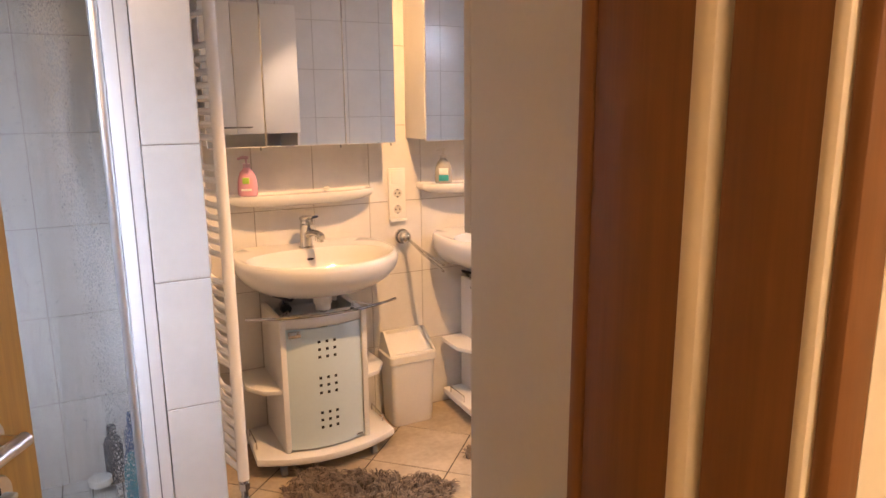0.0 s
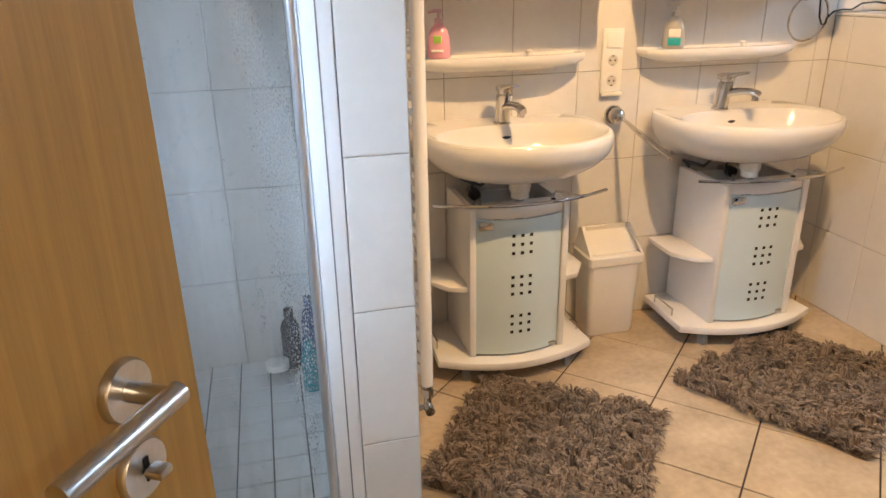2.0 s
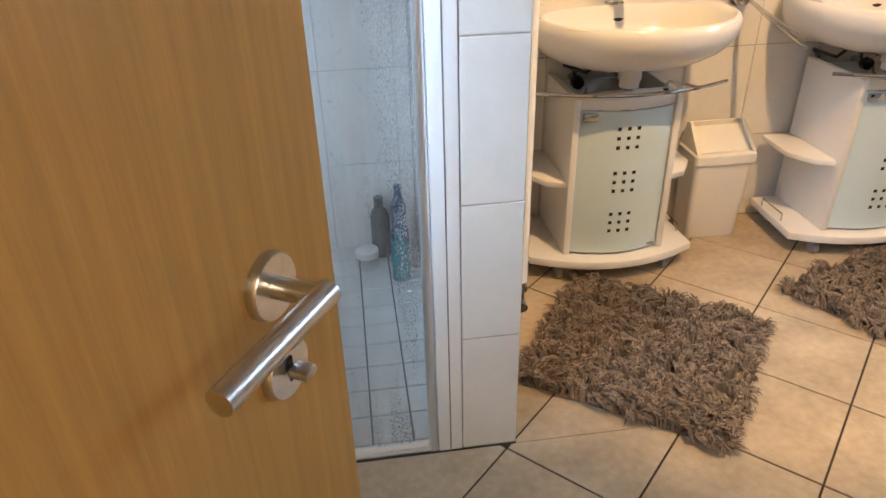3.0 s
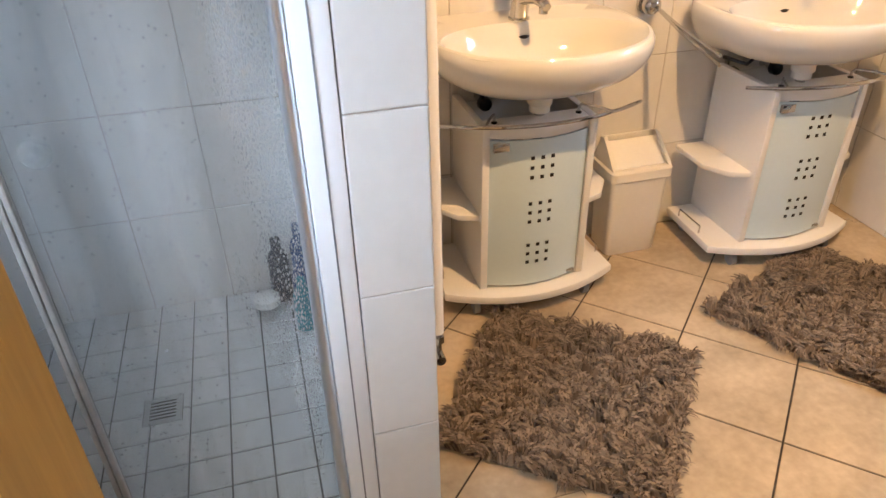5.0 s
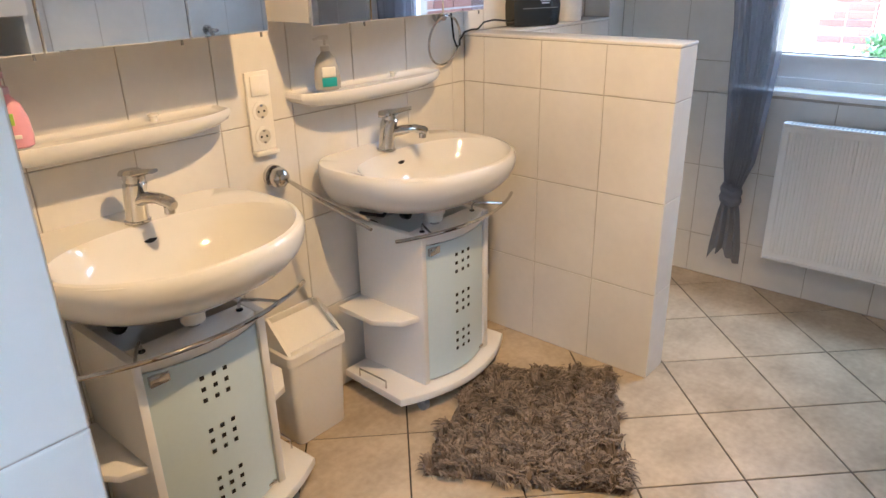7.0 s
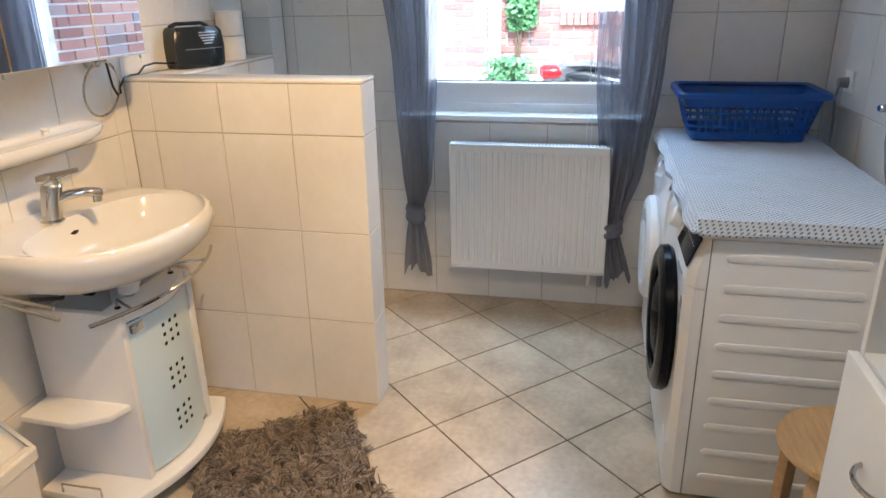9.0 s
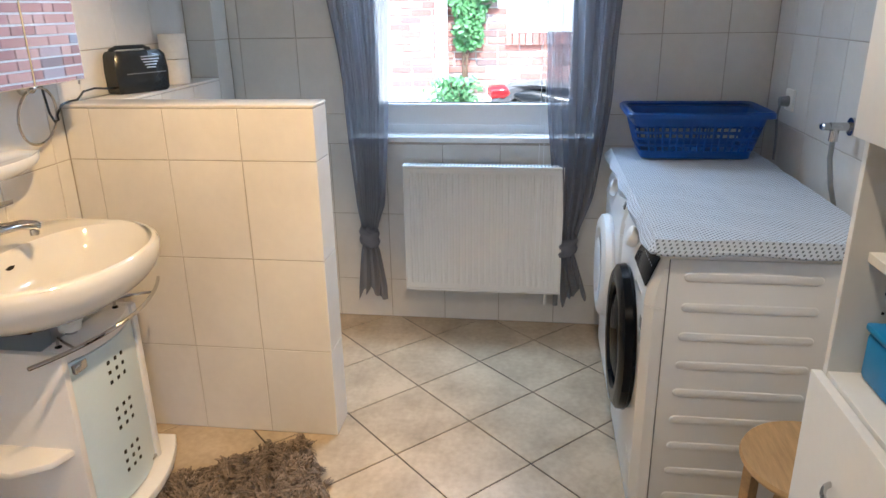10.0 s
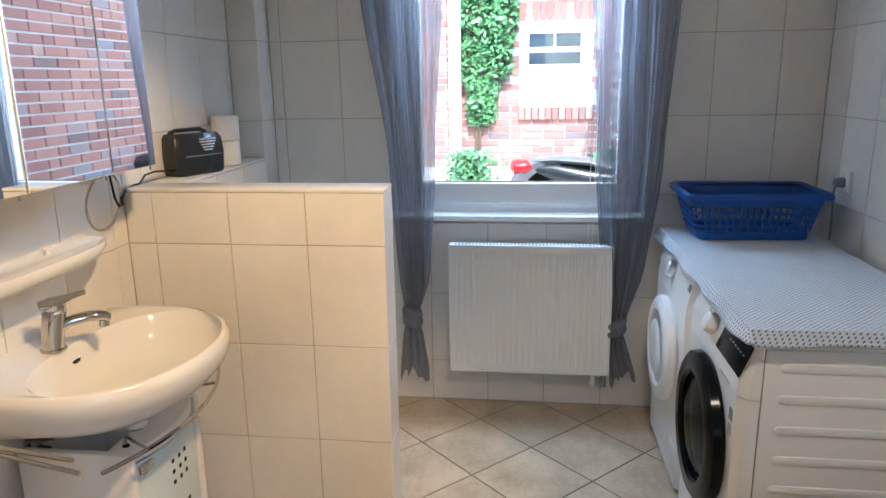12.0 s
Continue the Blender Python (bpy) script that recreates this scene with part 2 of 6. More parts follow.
# ---- building helpers ----
def mesh_ob(name, bm, material, parent=None, smooth=False):
    me = bpy.data.meshes.new(name)
    bmesh.ops.recalc_face_normals(bm, faces=bm.faces[:])
    bm.to_mesh(me)
    bm.free()
    me.materials.append(material)
    if smooth:
        for p in me.polygons:
            p.use_smooth = True
        me.set_sharp_from_angle(angle=radians(35))
    ob = new(name, me)
    if parent is not None:
        ob.parent = parent
    return ob


def part(name, bm, material, parent, label="", smooth=True):
    ob = mesh_ob(name, bm, material, parent, smooth)
    if label:
        ob["label"] = label
    return ob


def thing(name, where, label, category, group="", kind="", turn=0.0):
    ob = new(name)
    ob.empty_display_size = 0.05
    ob.matrix_world = pose(*where, 0, 0, turn)
    return tagged(ob, label, category, group, kind)


def box(x0, y0, z0, x1, y1, z1, bevel=0.0, seg=2, bm=None):
    own = bm is None
    b = bmesh.new()
    bmesh.ops.create_cube(b, size=1)
    for v in b.verts:
        v.co = Vector((x0 + (v.co.x + 0.5) * (x1 - x0), y0 + (v.co.y + 0.5) * (y1 - y0), z0 + (v.co.z + 0.5) * (z1 - z0)))
    if bevel:
        bmesh.ops.bevel(b, geom=b.edges[:], offset=bevel, segments=seg, affect="EDGES", profile=0.5)
    if own:
        return b
    me = bpy.data.meshes.new("piece")
    b.to_mesh(me)
    b.free()
    bm.from_mesh(me)
    bpy.data.meshes.remove(me)
    return bm


def cyl(p, q, r0, r1=None, seg=20, bm=None, caps=True):
    r1 = r0 if r1 is None else r1
    bm = bmesh.new() if bm is None else bm
    p, q = Vector(p), Vector(q)
    m = Matrix.Translation((p + q) / 2) @ (q - p).to_track_quat("Z", "Y").to_matrix().to_4x4()
    bmesh.ops.create_cone(bm, cap_ends=caps, segments=seg, radius1=r0, radius2=r1, depth=(q - p).length, matrix=m)
    return bm


def tube(points, r, seg=10, bm=None, closed=False):
    """A round rod along points; r: one radius or one for each point."""
    bm = bmesh.new() if bm is None else bm
    pts = [Vector(p) for p in points]
    n = len(pts)
    rs = r if isinstance(r, (list, tuple)) else [r] * n
    rings = []
    side = None
    for i, p in enumerate(pts):
        a = pts[(i - 1) % n] if closed or i else p
        b = pts[(i + 1) % n] if closed or i < n - 1 else p
        d = (b - a).normalized()
        if side is None:
            side = d.orthogonal().normalized()
        side = (side - d * side.dot(d)).normalized()
        up = d.cross(side)
        rings.append([bm.verts.new(p + (side * math.cos(t) + up * math.sin(t)) * rs[i]) for t in (2 * math.pi * k / seg for k in range(seg))])
    for i in range(n if closed else n - 1):
        a, b = rings[i], rings[(i + 1) % n]
        for k in range(seg):
            bm.faces.new((a[k], a[(k + 1) % seg], b[(k + 1) % seg], b[k]))
    if not closed:
        bm.faces.new(rings[0][::-1])
        bm.faces.new(rings[-1])
    return bm


def loft(rings, bm=None, cap0=True, cap1=True):
    bm = bmesh.new() if bm is None else bm
    vs = [[bm.verts.new(p) for p in ring] for ring in rings]
    n = len(vs[0])
    for a, b in zip(vs, vs[1:]):
        for k in range(n):
            bm.faces.new((a[k], a[(k + 1) % n], b[(k + 1) % n], b[k]))
    if cap0:
        bm.faces.new(vs[0][::-1])
    if cap1:
        bm.faces.new(vs[-1])
    return bm


def lathe(profile, seg=28, at=(0, 0, 0), bm=None, squash=1.0):
    return loft([[(at[0] + r * math.cos(2 * math.pi * k / seg), at[1] + r * squash * math.sin(2 * math.pi * k / seg), at[2] + z) for k in range(seg)] for r, z in profile], bm)


def prism(outline, z0, z1, bevel=0.0, seg=2):
    bm = bmesh.new()
    lo = [bm.verts.new((x, y, z0)) for x, y in outline]
    hi = [bm.verts.new((x, y, z1)) for x, y in outline]
    n = len(lo)
    bm.faces.new(lo[::-1])
    bm.faces.new(hi)
    for k in range(n):
        bm.faces.new((lo[k], lo[(k + 1) % n], hi[(k + 1) % n], hi[k]))
    if bevel:
        bmesh.ops.recalc_face_normals(bm, faces=bm.faces[:])
        flat = [e for e in bm.edges if abs(e.verts[0].co.z - e.verts[1].co.z) < 1e-6]
        bmesh.ops.bevel(bm, geom=flat, offset=bevel, segments=seg, affect="EDGES", profile=0.5)
    return bm


def slab(name, x0, y0, z0, x1, y1, z1, material, parent=None, label="", category="wall"):
    ob = mesh_ob(name, box(x0, y0, z0, x1, y1, z1), material, parent)
    if parent is None:
        tagged(ob, label, category, kind="structure")
    return ob


def clip_poly(poly, a, b, c):
    """The part of a polygon where a*x + b*y <= c."""
    out = []
    for i, p in enumerate(poly):
        q = poly[(i + 1) % len(poly)]
        dp, dq = a * p[0] + b * p[1] - c, a * q[0] + b * q[1] - c
        if dp <= 0:
            out.append(p)
        if dp * dq < 0:
            t = dp / (dp - dq)
            out.append((p[0] + (q[0] - p[0]) * t, p[1] + (q[1] - p[1]) * t))
    return out


TILE_MESHES = {}


def tile_mesh(w, h, material, deep=0.004, edge=0.0018):
    key = (round(w, 3), round(h, 3), material.name)
    if key not in TILE_MESHES:
        me = bpy.data.meshes.new("tile")
        e = edge
        v = [(0, 0, -deep), (w, 0, -deep), (w, h, -deep), (0, h, -deep), (0, 0, -e * 0.6), (w, 0, -e * 0.6), (w, h, -e * 0.6), (0, h, -e * 0.6),
             (e, e, 0), (w - e, e, 0), (w - e, h - e, 0), (e, h - e, 0)]
        f = [(8, 9, 10, 11)]
        for k in range(4):
            j = (k + 1) % 4
            f += [(k, j, 4 + j, 4 + k), (4 + k, 4 + j, 8 + j, 8 + k)]
        me.from_pydata(v, [], f)
        me.materials.append(material)
        TILE_MESHES[key] = me
    return TILE_MESHES[key]


def tile_face(parent, origin, u, v, us, vs, holes=(), material=None, joint=0.003, deep=0.004):
    """Tiles on a wall: u and v are unit directions, us and vs the joints along them. A tile that overlaps a hole (u0, v0, u1, v1) is cut round it."""
    origin, u, v = Vector(origin), Vector(u), Vector(v)
    n = u.cross(v)
    base = Matrix((u, v, n)).transposed().to_4x4()
    material = material or TILE
    for i in range(len(us) - 1):
        for j in range(len(vs) - 1):
            rects = [(us[i] + joint / 2, vs[j] + joint / 2, us[i + 1] - joint / 2, vs[j + 1] - joint / 2)]
            for hx0, hy0, hx1, hy1 in holes:
                nxt = []
                for x0, y0, x1, y1 in rects:
                    if x1 <= hx0 or x0 >= hx1 or y1 <= hy0 or y0 >= hy1:
                        nxt.append((x0, y0, x1, y1))
                        continue
                    if x0 < hx0:
                        nxt.append((x0, y0, hx0, y1))
                    if x1 > hx1:
                        nxt.append((hx1, y0, x1, y1))
                    a, b = max(x0, hx0), min(x1, hx1)
                    if y0 < hy0:
                        nxt.append((a, y0, b, hy0))
                    if y1 > hy1:
                        nxt.append((a, hy1, b, y1))
                rects = nxt
            for x0, y0, x1, y1 in rects:
                if x1 - x0 < 0.012 or y1 - y0 < 0.012:
                    continue
                ob = new("tile", tile_mesh(x1 - x0, y1 - y0, material, deep))
                ob.parent = parent
                ob.matrix_world = Matrix.Translation(origin + u * x0 + v * y0 + n * 0.0) @ base


def joints(a, b, through, pitch):
    """Joint positions from a to b with one of them at through."""
    k = math.ceil((a - through) / pitch + 0.15)
    out = [a]
    while through + k * pitch < b - 0.03:
        out.append(through + k * pitch)
        k += 1
    return out + [b]

# ---- the setting ----
WEST, EAST, SOUTH, NORTH, TOP = -0.68, 3.44, 0.60, 3.095, 2.42
ROWS_Z = [0.0, 0.338, 0.675, 1.011, 1.348, 1.685, 2.022, 2.358, TOP]
G = 0.003

floor = slab("floor", WEST - 0.15, -1.9, -0.12, EAST + 0.1, NORTH + 0.1, -G, FGROUT, label="beige diagonal stoneware floor with dark joints", category="floor")
ceiling = slab("ceiling", WEST - 0.15, -1.9, TOP, EAST + 0.3, NORTH + 0.2, TOP + 0.12, PLASTER, label="plain white plastered ceiling", category="ceiling")
wall_north = slab("wall_north", WEST - 0.2, NORTH + G, -0.1, EAST + 0.3, NORTH + 0.22, TOP, GROUT, label="cream tiled wall behind the washbasins", category="wall")

# window wall, built round its opening
WY0, WY1, WZ0, WZ1 = 1.30, 2.42, 0.885, 2.12
wall_east = thing("wall_east", (0, 0, 0), "cream tiled wall with the window", "wall", kind="structure")
for k, (y0, y1, z0, z1) in enumerate([(SOUTH - 0.2, WY0, -0.1, TOP), (WY1, NORTH + G, -0.1, TOP), (WY0, WY1, -0.1, WZ0), (WY0, WY1, WZ1, TOP)]):
    part("wall_body", box(EAST + G, y0, z0, EAST + 0.30, y1, z1), GROUT, wall_east, smooth=False)
for side, y in (("reveal", WY0), ("reveal", WY1)):
    s = 0.004 if y == WY0 else -0.004
    part("reveal", box(EAST - 0.001, min(y, y + s), WZ0, EAST + 0.08, max(y, y + s), WZ1), PLASTER, wall_east, smooth=False)

# door wall, built round the doorway
DX0, DX1, DZ = -0.335, 0.562, 2.09
wall_south = thing("wall_south", (0, 0, 0), "tiled wall with the open doorway", "wall", kind="structure")
for x0, x1, z0, z1 in [(WEST - 0.2, DX0, -0.1, TOP), (DX1, EAST + 0.3, -0.1, TOP), (DX0, DX1, DZ, TOP)]:
    part("wall_body", box(x0, SOUTH - 0.15, z0, x1, SOUTH - G, z1), GROUT, wall_south, smooth=False)
    part("hall_plaster", box(x0, SOUTH - 0.162, z0, x1, SOUTH - 0.1505, z1), HALLWALL, wall_south, smooth=False)

# west wall, opened for an unseen side window added to admit daylight
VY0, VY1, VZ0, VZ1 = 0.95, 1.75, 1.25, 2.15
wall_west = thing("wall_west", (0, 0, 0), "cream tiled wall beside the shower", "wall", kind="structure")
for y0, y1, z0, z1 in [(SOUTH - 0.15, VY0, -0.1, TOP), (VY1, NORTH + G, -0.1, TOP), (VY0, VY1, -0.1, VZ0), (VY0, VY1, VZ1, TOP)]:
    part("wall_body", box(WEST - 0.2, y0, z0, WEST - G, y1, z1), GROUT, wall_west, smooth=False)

for name, b in [("wall_hall_back", (WEST - 0.2, -1.95, -0.1, EAST, -1.8, TOP)), ("wall_hall_left", (WEST - 0.3, -1.8, -0.1, WEST - 0.15, SOUTH - 0.162, TOP)), ("wall_hall_right", (1.9, -1.8, -0.1, 2.05, SOUTH - 0.162, TOP))]:
    slab(name, *b, HALLWALL, label="plain cream painted hall wall", category="wall")

# partition between shower and room, half-height wall, ledge and pipe casing
PX0, PX1, PY = 0.343, 0.477, 2.034
partition = slab("wall_partition", PX0 + G, PY + G, -0.1, PX1 - G, NORTH + G, TOP, GROUT, label="narrow white tiled partition beside the shower", category="wall")
HX0, HX1, HY, HZ = 2.40, 2.535, 2.25, 1.19
half_wall = slab("half_wall", HX0 + G, HY + G, -0.05, HX1 - G, NORTH + G, HZ - 0.012, GROUT, label="half-height cream tiled partition wall", category="wall")
part("cover_tile", box(HX0 - 0.002, HY - 0.002, HZ - 0.012, HX1 + 0.002, NORTH, HZ, 0.005), TILE, half_wall)
ledge = slab("ledge", HX1 + 0.002, 2.965 + G, -0.05, 3.30, NORTH + G, HZ - 0.012, GROUT, label="tiled pipe ledge behind the half wall", category="ledge")
part("cover_tile", box(HX1 + 0.003, 2.962, HZ - 0.012, 3.30, NORTH, HZ, 0.004), TILE, ledge)
pipe_casing = slab("pipe_casing", 3.30 + G, 2.965 + G, -0.05, EAST + 0.01, NORTH + 0.01, TOP, GROUT, label="tiled pipe casing in the corner", category="wall")
shower_corner = mesh_ob("shower_corner_casing", prism([(WEST - 0.02, 2.95), (WEST + 0.165, NORTH + 0.02), (WEST - 0.02, NORTH + 0.02)], -0.05, TOP), TILE)
tagged(shower_corner, "slanted white tiled corner of the shower", "wall", kind="structure")

# ---- door frame and door ----
door_frame = thing("door_frame", (0, 0, 0), "brown wooden door lining with cream rubber seal", "door frame", kind="structure")
for s, x in ((1, DX1), (-1, DX0)):
    a = lambda d: x - s * d
    def bx(n, d0, d1, y0, y1, m, bev=0.002, label=""):
        part(n, box(min(a(d0), a(d1)), y0, 0, max(a(d0), a(d1)), y1, DZ - 0.03, bev), m, door_frame, label)
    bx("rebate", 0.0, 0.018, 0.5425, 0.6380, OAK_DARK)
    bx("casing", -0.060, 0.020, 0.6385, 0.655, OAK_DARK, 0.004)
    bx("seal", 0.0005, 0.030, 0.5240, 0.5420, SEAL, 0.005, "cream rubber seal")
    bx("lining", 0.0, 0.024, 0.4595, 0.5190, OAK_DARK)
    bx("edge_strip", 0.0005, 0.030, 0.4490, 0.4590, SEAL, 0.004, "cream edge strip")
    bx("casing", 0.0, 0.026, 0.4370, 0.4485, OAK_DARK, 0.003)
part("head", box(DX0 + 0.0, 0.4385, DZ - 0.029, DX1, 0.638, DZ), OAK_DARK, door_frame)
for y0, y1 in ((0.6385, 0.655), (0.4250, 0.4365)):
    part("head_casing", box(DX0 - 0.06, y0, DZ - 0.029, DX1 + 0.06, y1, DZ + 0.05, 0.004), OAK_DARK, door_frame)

HINGE, SWING = (DX0 + 0.025, 0.622), 60.0
door = thing("door", (HINGE[0], HINGE[1], 0), "open oak veneer door with brushed steel handle", "door", turn=SWING)
part("leaf", box(0, 0.0, 0.012, 0.850, 0.040, 2.035, 0.003), OAK, door)
for z in (0.25, 1.80):
    part("hinge", cyl((-0.006, -0.004, z - 0.05), (-0.006, -0.004, z + 0.05), 0.008, seg=12), STEEL, door)
for s, y in ((-1, 0.0), (1, 0.040)):
    hx = 0.752
    rose = part("rosette", lathe([(0.029, 0), (0.029, 0.006), (0.027, 0.009), (0.012, 0.009)], 28), STEEL, door)
    rose.matrix_basis = pose(hx, y, 1.006, 90 if s < 0 else -90, 0, 0)
    pts = [(hx, y + s * 0.008, 1.006), (hx, y + s * 0.048, 1.006)]
    part("handle_neck", tube(pts, 0.0095, 14), STEEL, door)
    part("lever", cyl((hx + 0.010, y + s * 0.050, 1.006), (hx - 0.125, y + s * 0.050, 1.006), 0.0105, seg=20), STEEL, door, "brushed steel lever")
    key = part("key_rosette", lathe([(0.029, 0), (0.029, 0.006), (0.027, 0.009), (0.004, 0.009)], 28), STEEL, door)
    key.matrix_basis = pose(hx, y, 0.925, 90 if s < 0 else -90, 0, 0)
    part("keyhole", box(hx - 0.003, min(y + s * 0.0092, y + s * 0.0105), 0.913, hx + 0.003, max(y + s * 0.0092, y + s * 0.0105), 0.937, 0.0004), DARK, door)
part("thumb_turn", box(0.744, -0.030, 0.920, 0.762, -0.0106, 0.929, 0.003), STEEL, door)

# ---- window ----
window_1 = thing("window_1", (EAST + 0.055, 0, 0), "white plastic window with clear panes", "window", kind="structure")
FX = 0.0
for n, b in [("frame_bottom", (FX, WY0, WZ0 + 0.028, FX + 0.07, WY1, WZ0 + 0.085)), ("frame_top", (FX, WY0, WZ1 - 0.06, FX + 0.07, WY1, WZ1)), ("frame_side", (FX, WY0, WZ0 + 0.0855, FX + 0.07, WY0 + 0.06, WZ1 - 0.0605)), ("frame_side", (FX, WY1 - 0.06, WZ0 + 0.0855, FX + 0.07, WY1, WZ1 - 0.0605))]:
    part(n, box(*b, 0.006), PVC, window_1)
sash = part("sash", box(FX - 0.015, WY0 + 0.045, WZ0 + 0.072, FX + 0.05, WY1 - 0.045, WZ0 + 0.168, 0.008), PVC, window_1)
part("sash_top", box(FX - 0.015, WY0 + 0.045, WZ1 - 0.13, FX + 0.05, WY1 - 0.045, WZ1 - 0.05, 0.008), PVC, window_1)
for y0 in (WY0 + 0.045, WY1 - 0.125):
    part("sash_stile", box(FX - 0.015, y0, WZ0 + 0.1685, FX + 0.05, y0 + 0.08, WZ1 - 0.1305, 0.008), PVC, window_1)
part("glazing_gasket", box(FX + 0.012, WY0 + 0.124, WZ0 + 0.166, FX + 0.026, WY1 - 0.124, WZ0 + 0.172), BLACK, window_1)
pane = part("pane", box(FX + 0.014, WY0 + 0.120, WZ0 + 0.160, FX + 0.022, WY1 - 0.120, WZ1 - 0.125), PANE, window_1, smooth=False)
pane.visible_shadow = False
sill = mesh_ob("window_sill", box(EAST - 0.022, WY0 + 0.002, WZ0 + 0.001, EAST + 0.0545, WY1 - 0.002, WZ0 + 0.027, 0.006), PVC)
tagged(sill, "white glossy window sill above the radiator", "window sill", kind="structure")
part("window_handle_base", box(FX - 0.028, WY0 + 0.066, 1.50, FX - 0.0155, WY0 + 0.094, 1.57, 0.004), PVC, window_1)
part("window_handle", box(FX - 0.050, WY0 + 0.070, 1.42, FX - 0.0285, WY0 + 0.090, 1.56, 0.006), PVC, window_1, "white window handle")

# Unseen window, assumed to account for the bluish light on the partition.
assumed_side_window = thing("assumed_side_window", (WEST - 0.10, 0, 0), "unseen white side window added for daylight from the west", "window", kind="structure")
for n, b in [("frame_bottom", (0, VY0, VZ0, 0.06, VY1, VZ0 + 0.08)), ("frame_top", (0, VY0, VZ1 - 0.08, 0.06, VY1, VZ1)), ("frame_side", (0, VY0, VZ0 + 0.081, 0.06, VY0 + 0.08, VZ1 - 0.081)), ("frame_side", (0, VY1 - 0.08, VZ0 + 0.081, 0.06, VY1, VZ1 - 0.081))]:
    part(n, box(*b, 0.006), PVC, assumed_side_window)
p2 = part("pane", box(0.02, VY0 + 0.07, VZ0 + 0.07, 0.026, VY1 - 0.07, VZ1 - 0.07), PANE, assumed_side_window, smooth=False)
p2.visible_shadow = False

# ---- washbasin wall ----
RUBBER_HOSE = mat("dark_braided_hose", (0.05, 0.05, 0.052), 0.4, 0.3, vary=0.3, scale=300, fine=500)


def basin_outline(s, cx, cy, n=48, tall=0.0):
    """Outline of the basin, scaled by s about a point near the wall; x to the right, y from the wall. tall: how far the sides at the wall keep their width."""
    out = []
    for i in range(n):
        t = 2 * math.pi * i / n
        c, d = math.cos(t), math.sin(t)
        if d <= 0:
            x, y = 0.325 * math.copysign(abs(c) ** 0.92, c), -0.225 + 0.285 * -abs(d) ** 0.96
        else:
            x, y = 0.325 * math.copysign(abs(c) ** 0.18, c) * (1 - 0.15 * d ** 2), -0.225 + 0.225 * abs(d) ** 0.55
        k = s + (1 - s) * tall * max(0.0, d)
        out.append((cx + x * k, cy + min((y + 0.16) * k - 0.16, -0.001)))
    return out


def bowl_outline(s, cx, cy, n=48):
    out = []
    for k in range(n):
        t = 2 * math.pi * k / n
        c, d = math.cos(t), math.sin(t)
        out.append((cx + 0.284 * s * math.copysign(abs(c) ** 0.82, c), cy - 0.290 + (0.195 if d < 0 else 0.172) * s * math.copysign(abs(d) ** 0.85, d)))
    return out


def washbasin(cx):
    b = thing("washbasin", (cx, NORTH, 0), "white ceramic washbasin hung on the tiled wall", "washbasin", "washbasins")
    rings = []
    for s, z in ((0.20, 0.698), (0.36, 0.701), (0.55, 0.711), (0.75, 0.735), (0.89, 0.767), (0.955, 0.793), (0.988, 0.816), (1.0, 0.840), (0.992, 0.856), (0.972, 0.864), (0.945, 0.866)):
        rings.append([(x, y, z) for x, y in basin_outline(s, 0, 0, tall=0.75)])
    for w, s, z in ((0.5, 1.04, 0.864), (1.0, 1.02, 0.860), (1.0, 0.99, 0.850), (1.0, 0.93, 0.815), (1.0, 0.83, 0.775), (1.0, 0.62, 0.745), (1.0, 0.30, 0.732), (1.0, 0.10, 0.729)):
        o, i = basin_outline(0.93, 0, 0), bowl_outline(s, 0, 0)
        rings.append([(p[0] * (1 - w) + q[0] * w, p[1] * (1 - w) + q[1] * w, z) for p, q in zip(o, i)])
    part("bowl", loft(rings), CERAMIC, b)
    part("drain", lathe([(0.022, 0.7295), (0.022, 0.733), (0.015, 0.734), (0.003, 0.734)], 24, (0, -0.290, 0)), CHROME, b, "chrome drain")
    hole = part("overflow", lathe([(0.019, -0.006), (0.018, 0.0015), (0.004, 0.0015)], 20, squash=0.6), DARK, b, "dark overflow opening")
    hole.matrix_basis = pose(0, -0.1265, 0.822, 66, 0, 0)
    part("drain_collar", lathe([(0.021, 0.640), (0.030, 0.644), (0.030, 0.664), (0.036, 0.668), (0.036, 0.6985)], 20, (0, -0.27, 0)), PLASTIC, b, "white drain collar")
    part("tail_pipe", cyl((0, -0.27, 0.500), (0, -0.27, 0.6395), 0.016, seg=16), CHROME, b)
    part("trap", lathe([(0.018, 0.400), (0.030, 0.408), (0.032, 0.425), (0.032, 0.492), (0.020, 0.4995)], 20, (0, -0.27, 0)), CHROME, b, "chrome bottle trap")
    part("waste_pipe", tube([(0, -0.245, 0.480), (0, -0.15, 0.480), (0, -0.002, 0.480)], 0.016, 12), CHROME, b)
    for dx in (-0.10, 0.07):
        v = part("angle_valve", cyl((dx, -0.002, 0.605), (dx, -0.060, 0.605), 0.013, seg=14), CHROME, b, "chrome angle valve")
        part("valve_knob", lathe([(0.020, 0), (0.023, 0.006), (0.021, 0.028), (0.012, 0.032), (0.003, 0.032)], 12), BLACK, v, "black valve knob").matrix_basis = pose(dx, -0.058, 0.605, 90, 0, 0)
        part("valve_outlet", cyl((dx, -0.034, 0.605), (dx, -0.034, 0.640), 0.009, seg=12), CHROME, v)
        part("hose", tube([(dx, -0.034, 0.6395), (dx * 1.5, -0.075, 0.668), (dx * 0.9, -0.120, 0.650), (dx * 0.3, -0.115, 0.690), (dx * 0.15, -0.11, 0.740)], 0.0065, 8), RUBBER_HOSE, b, "dark braided hose")
    return b


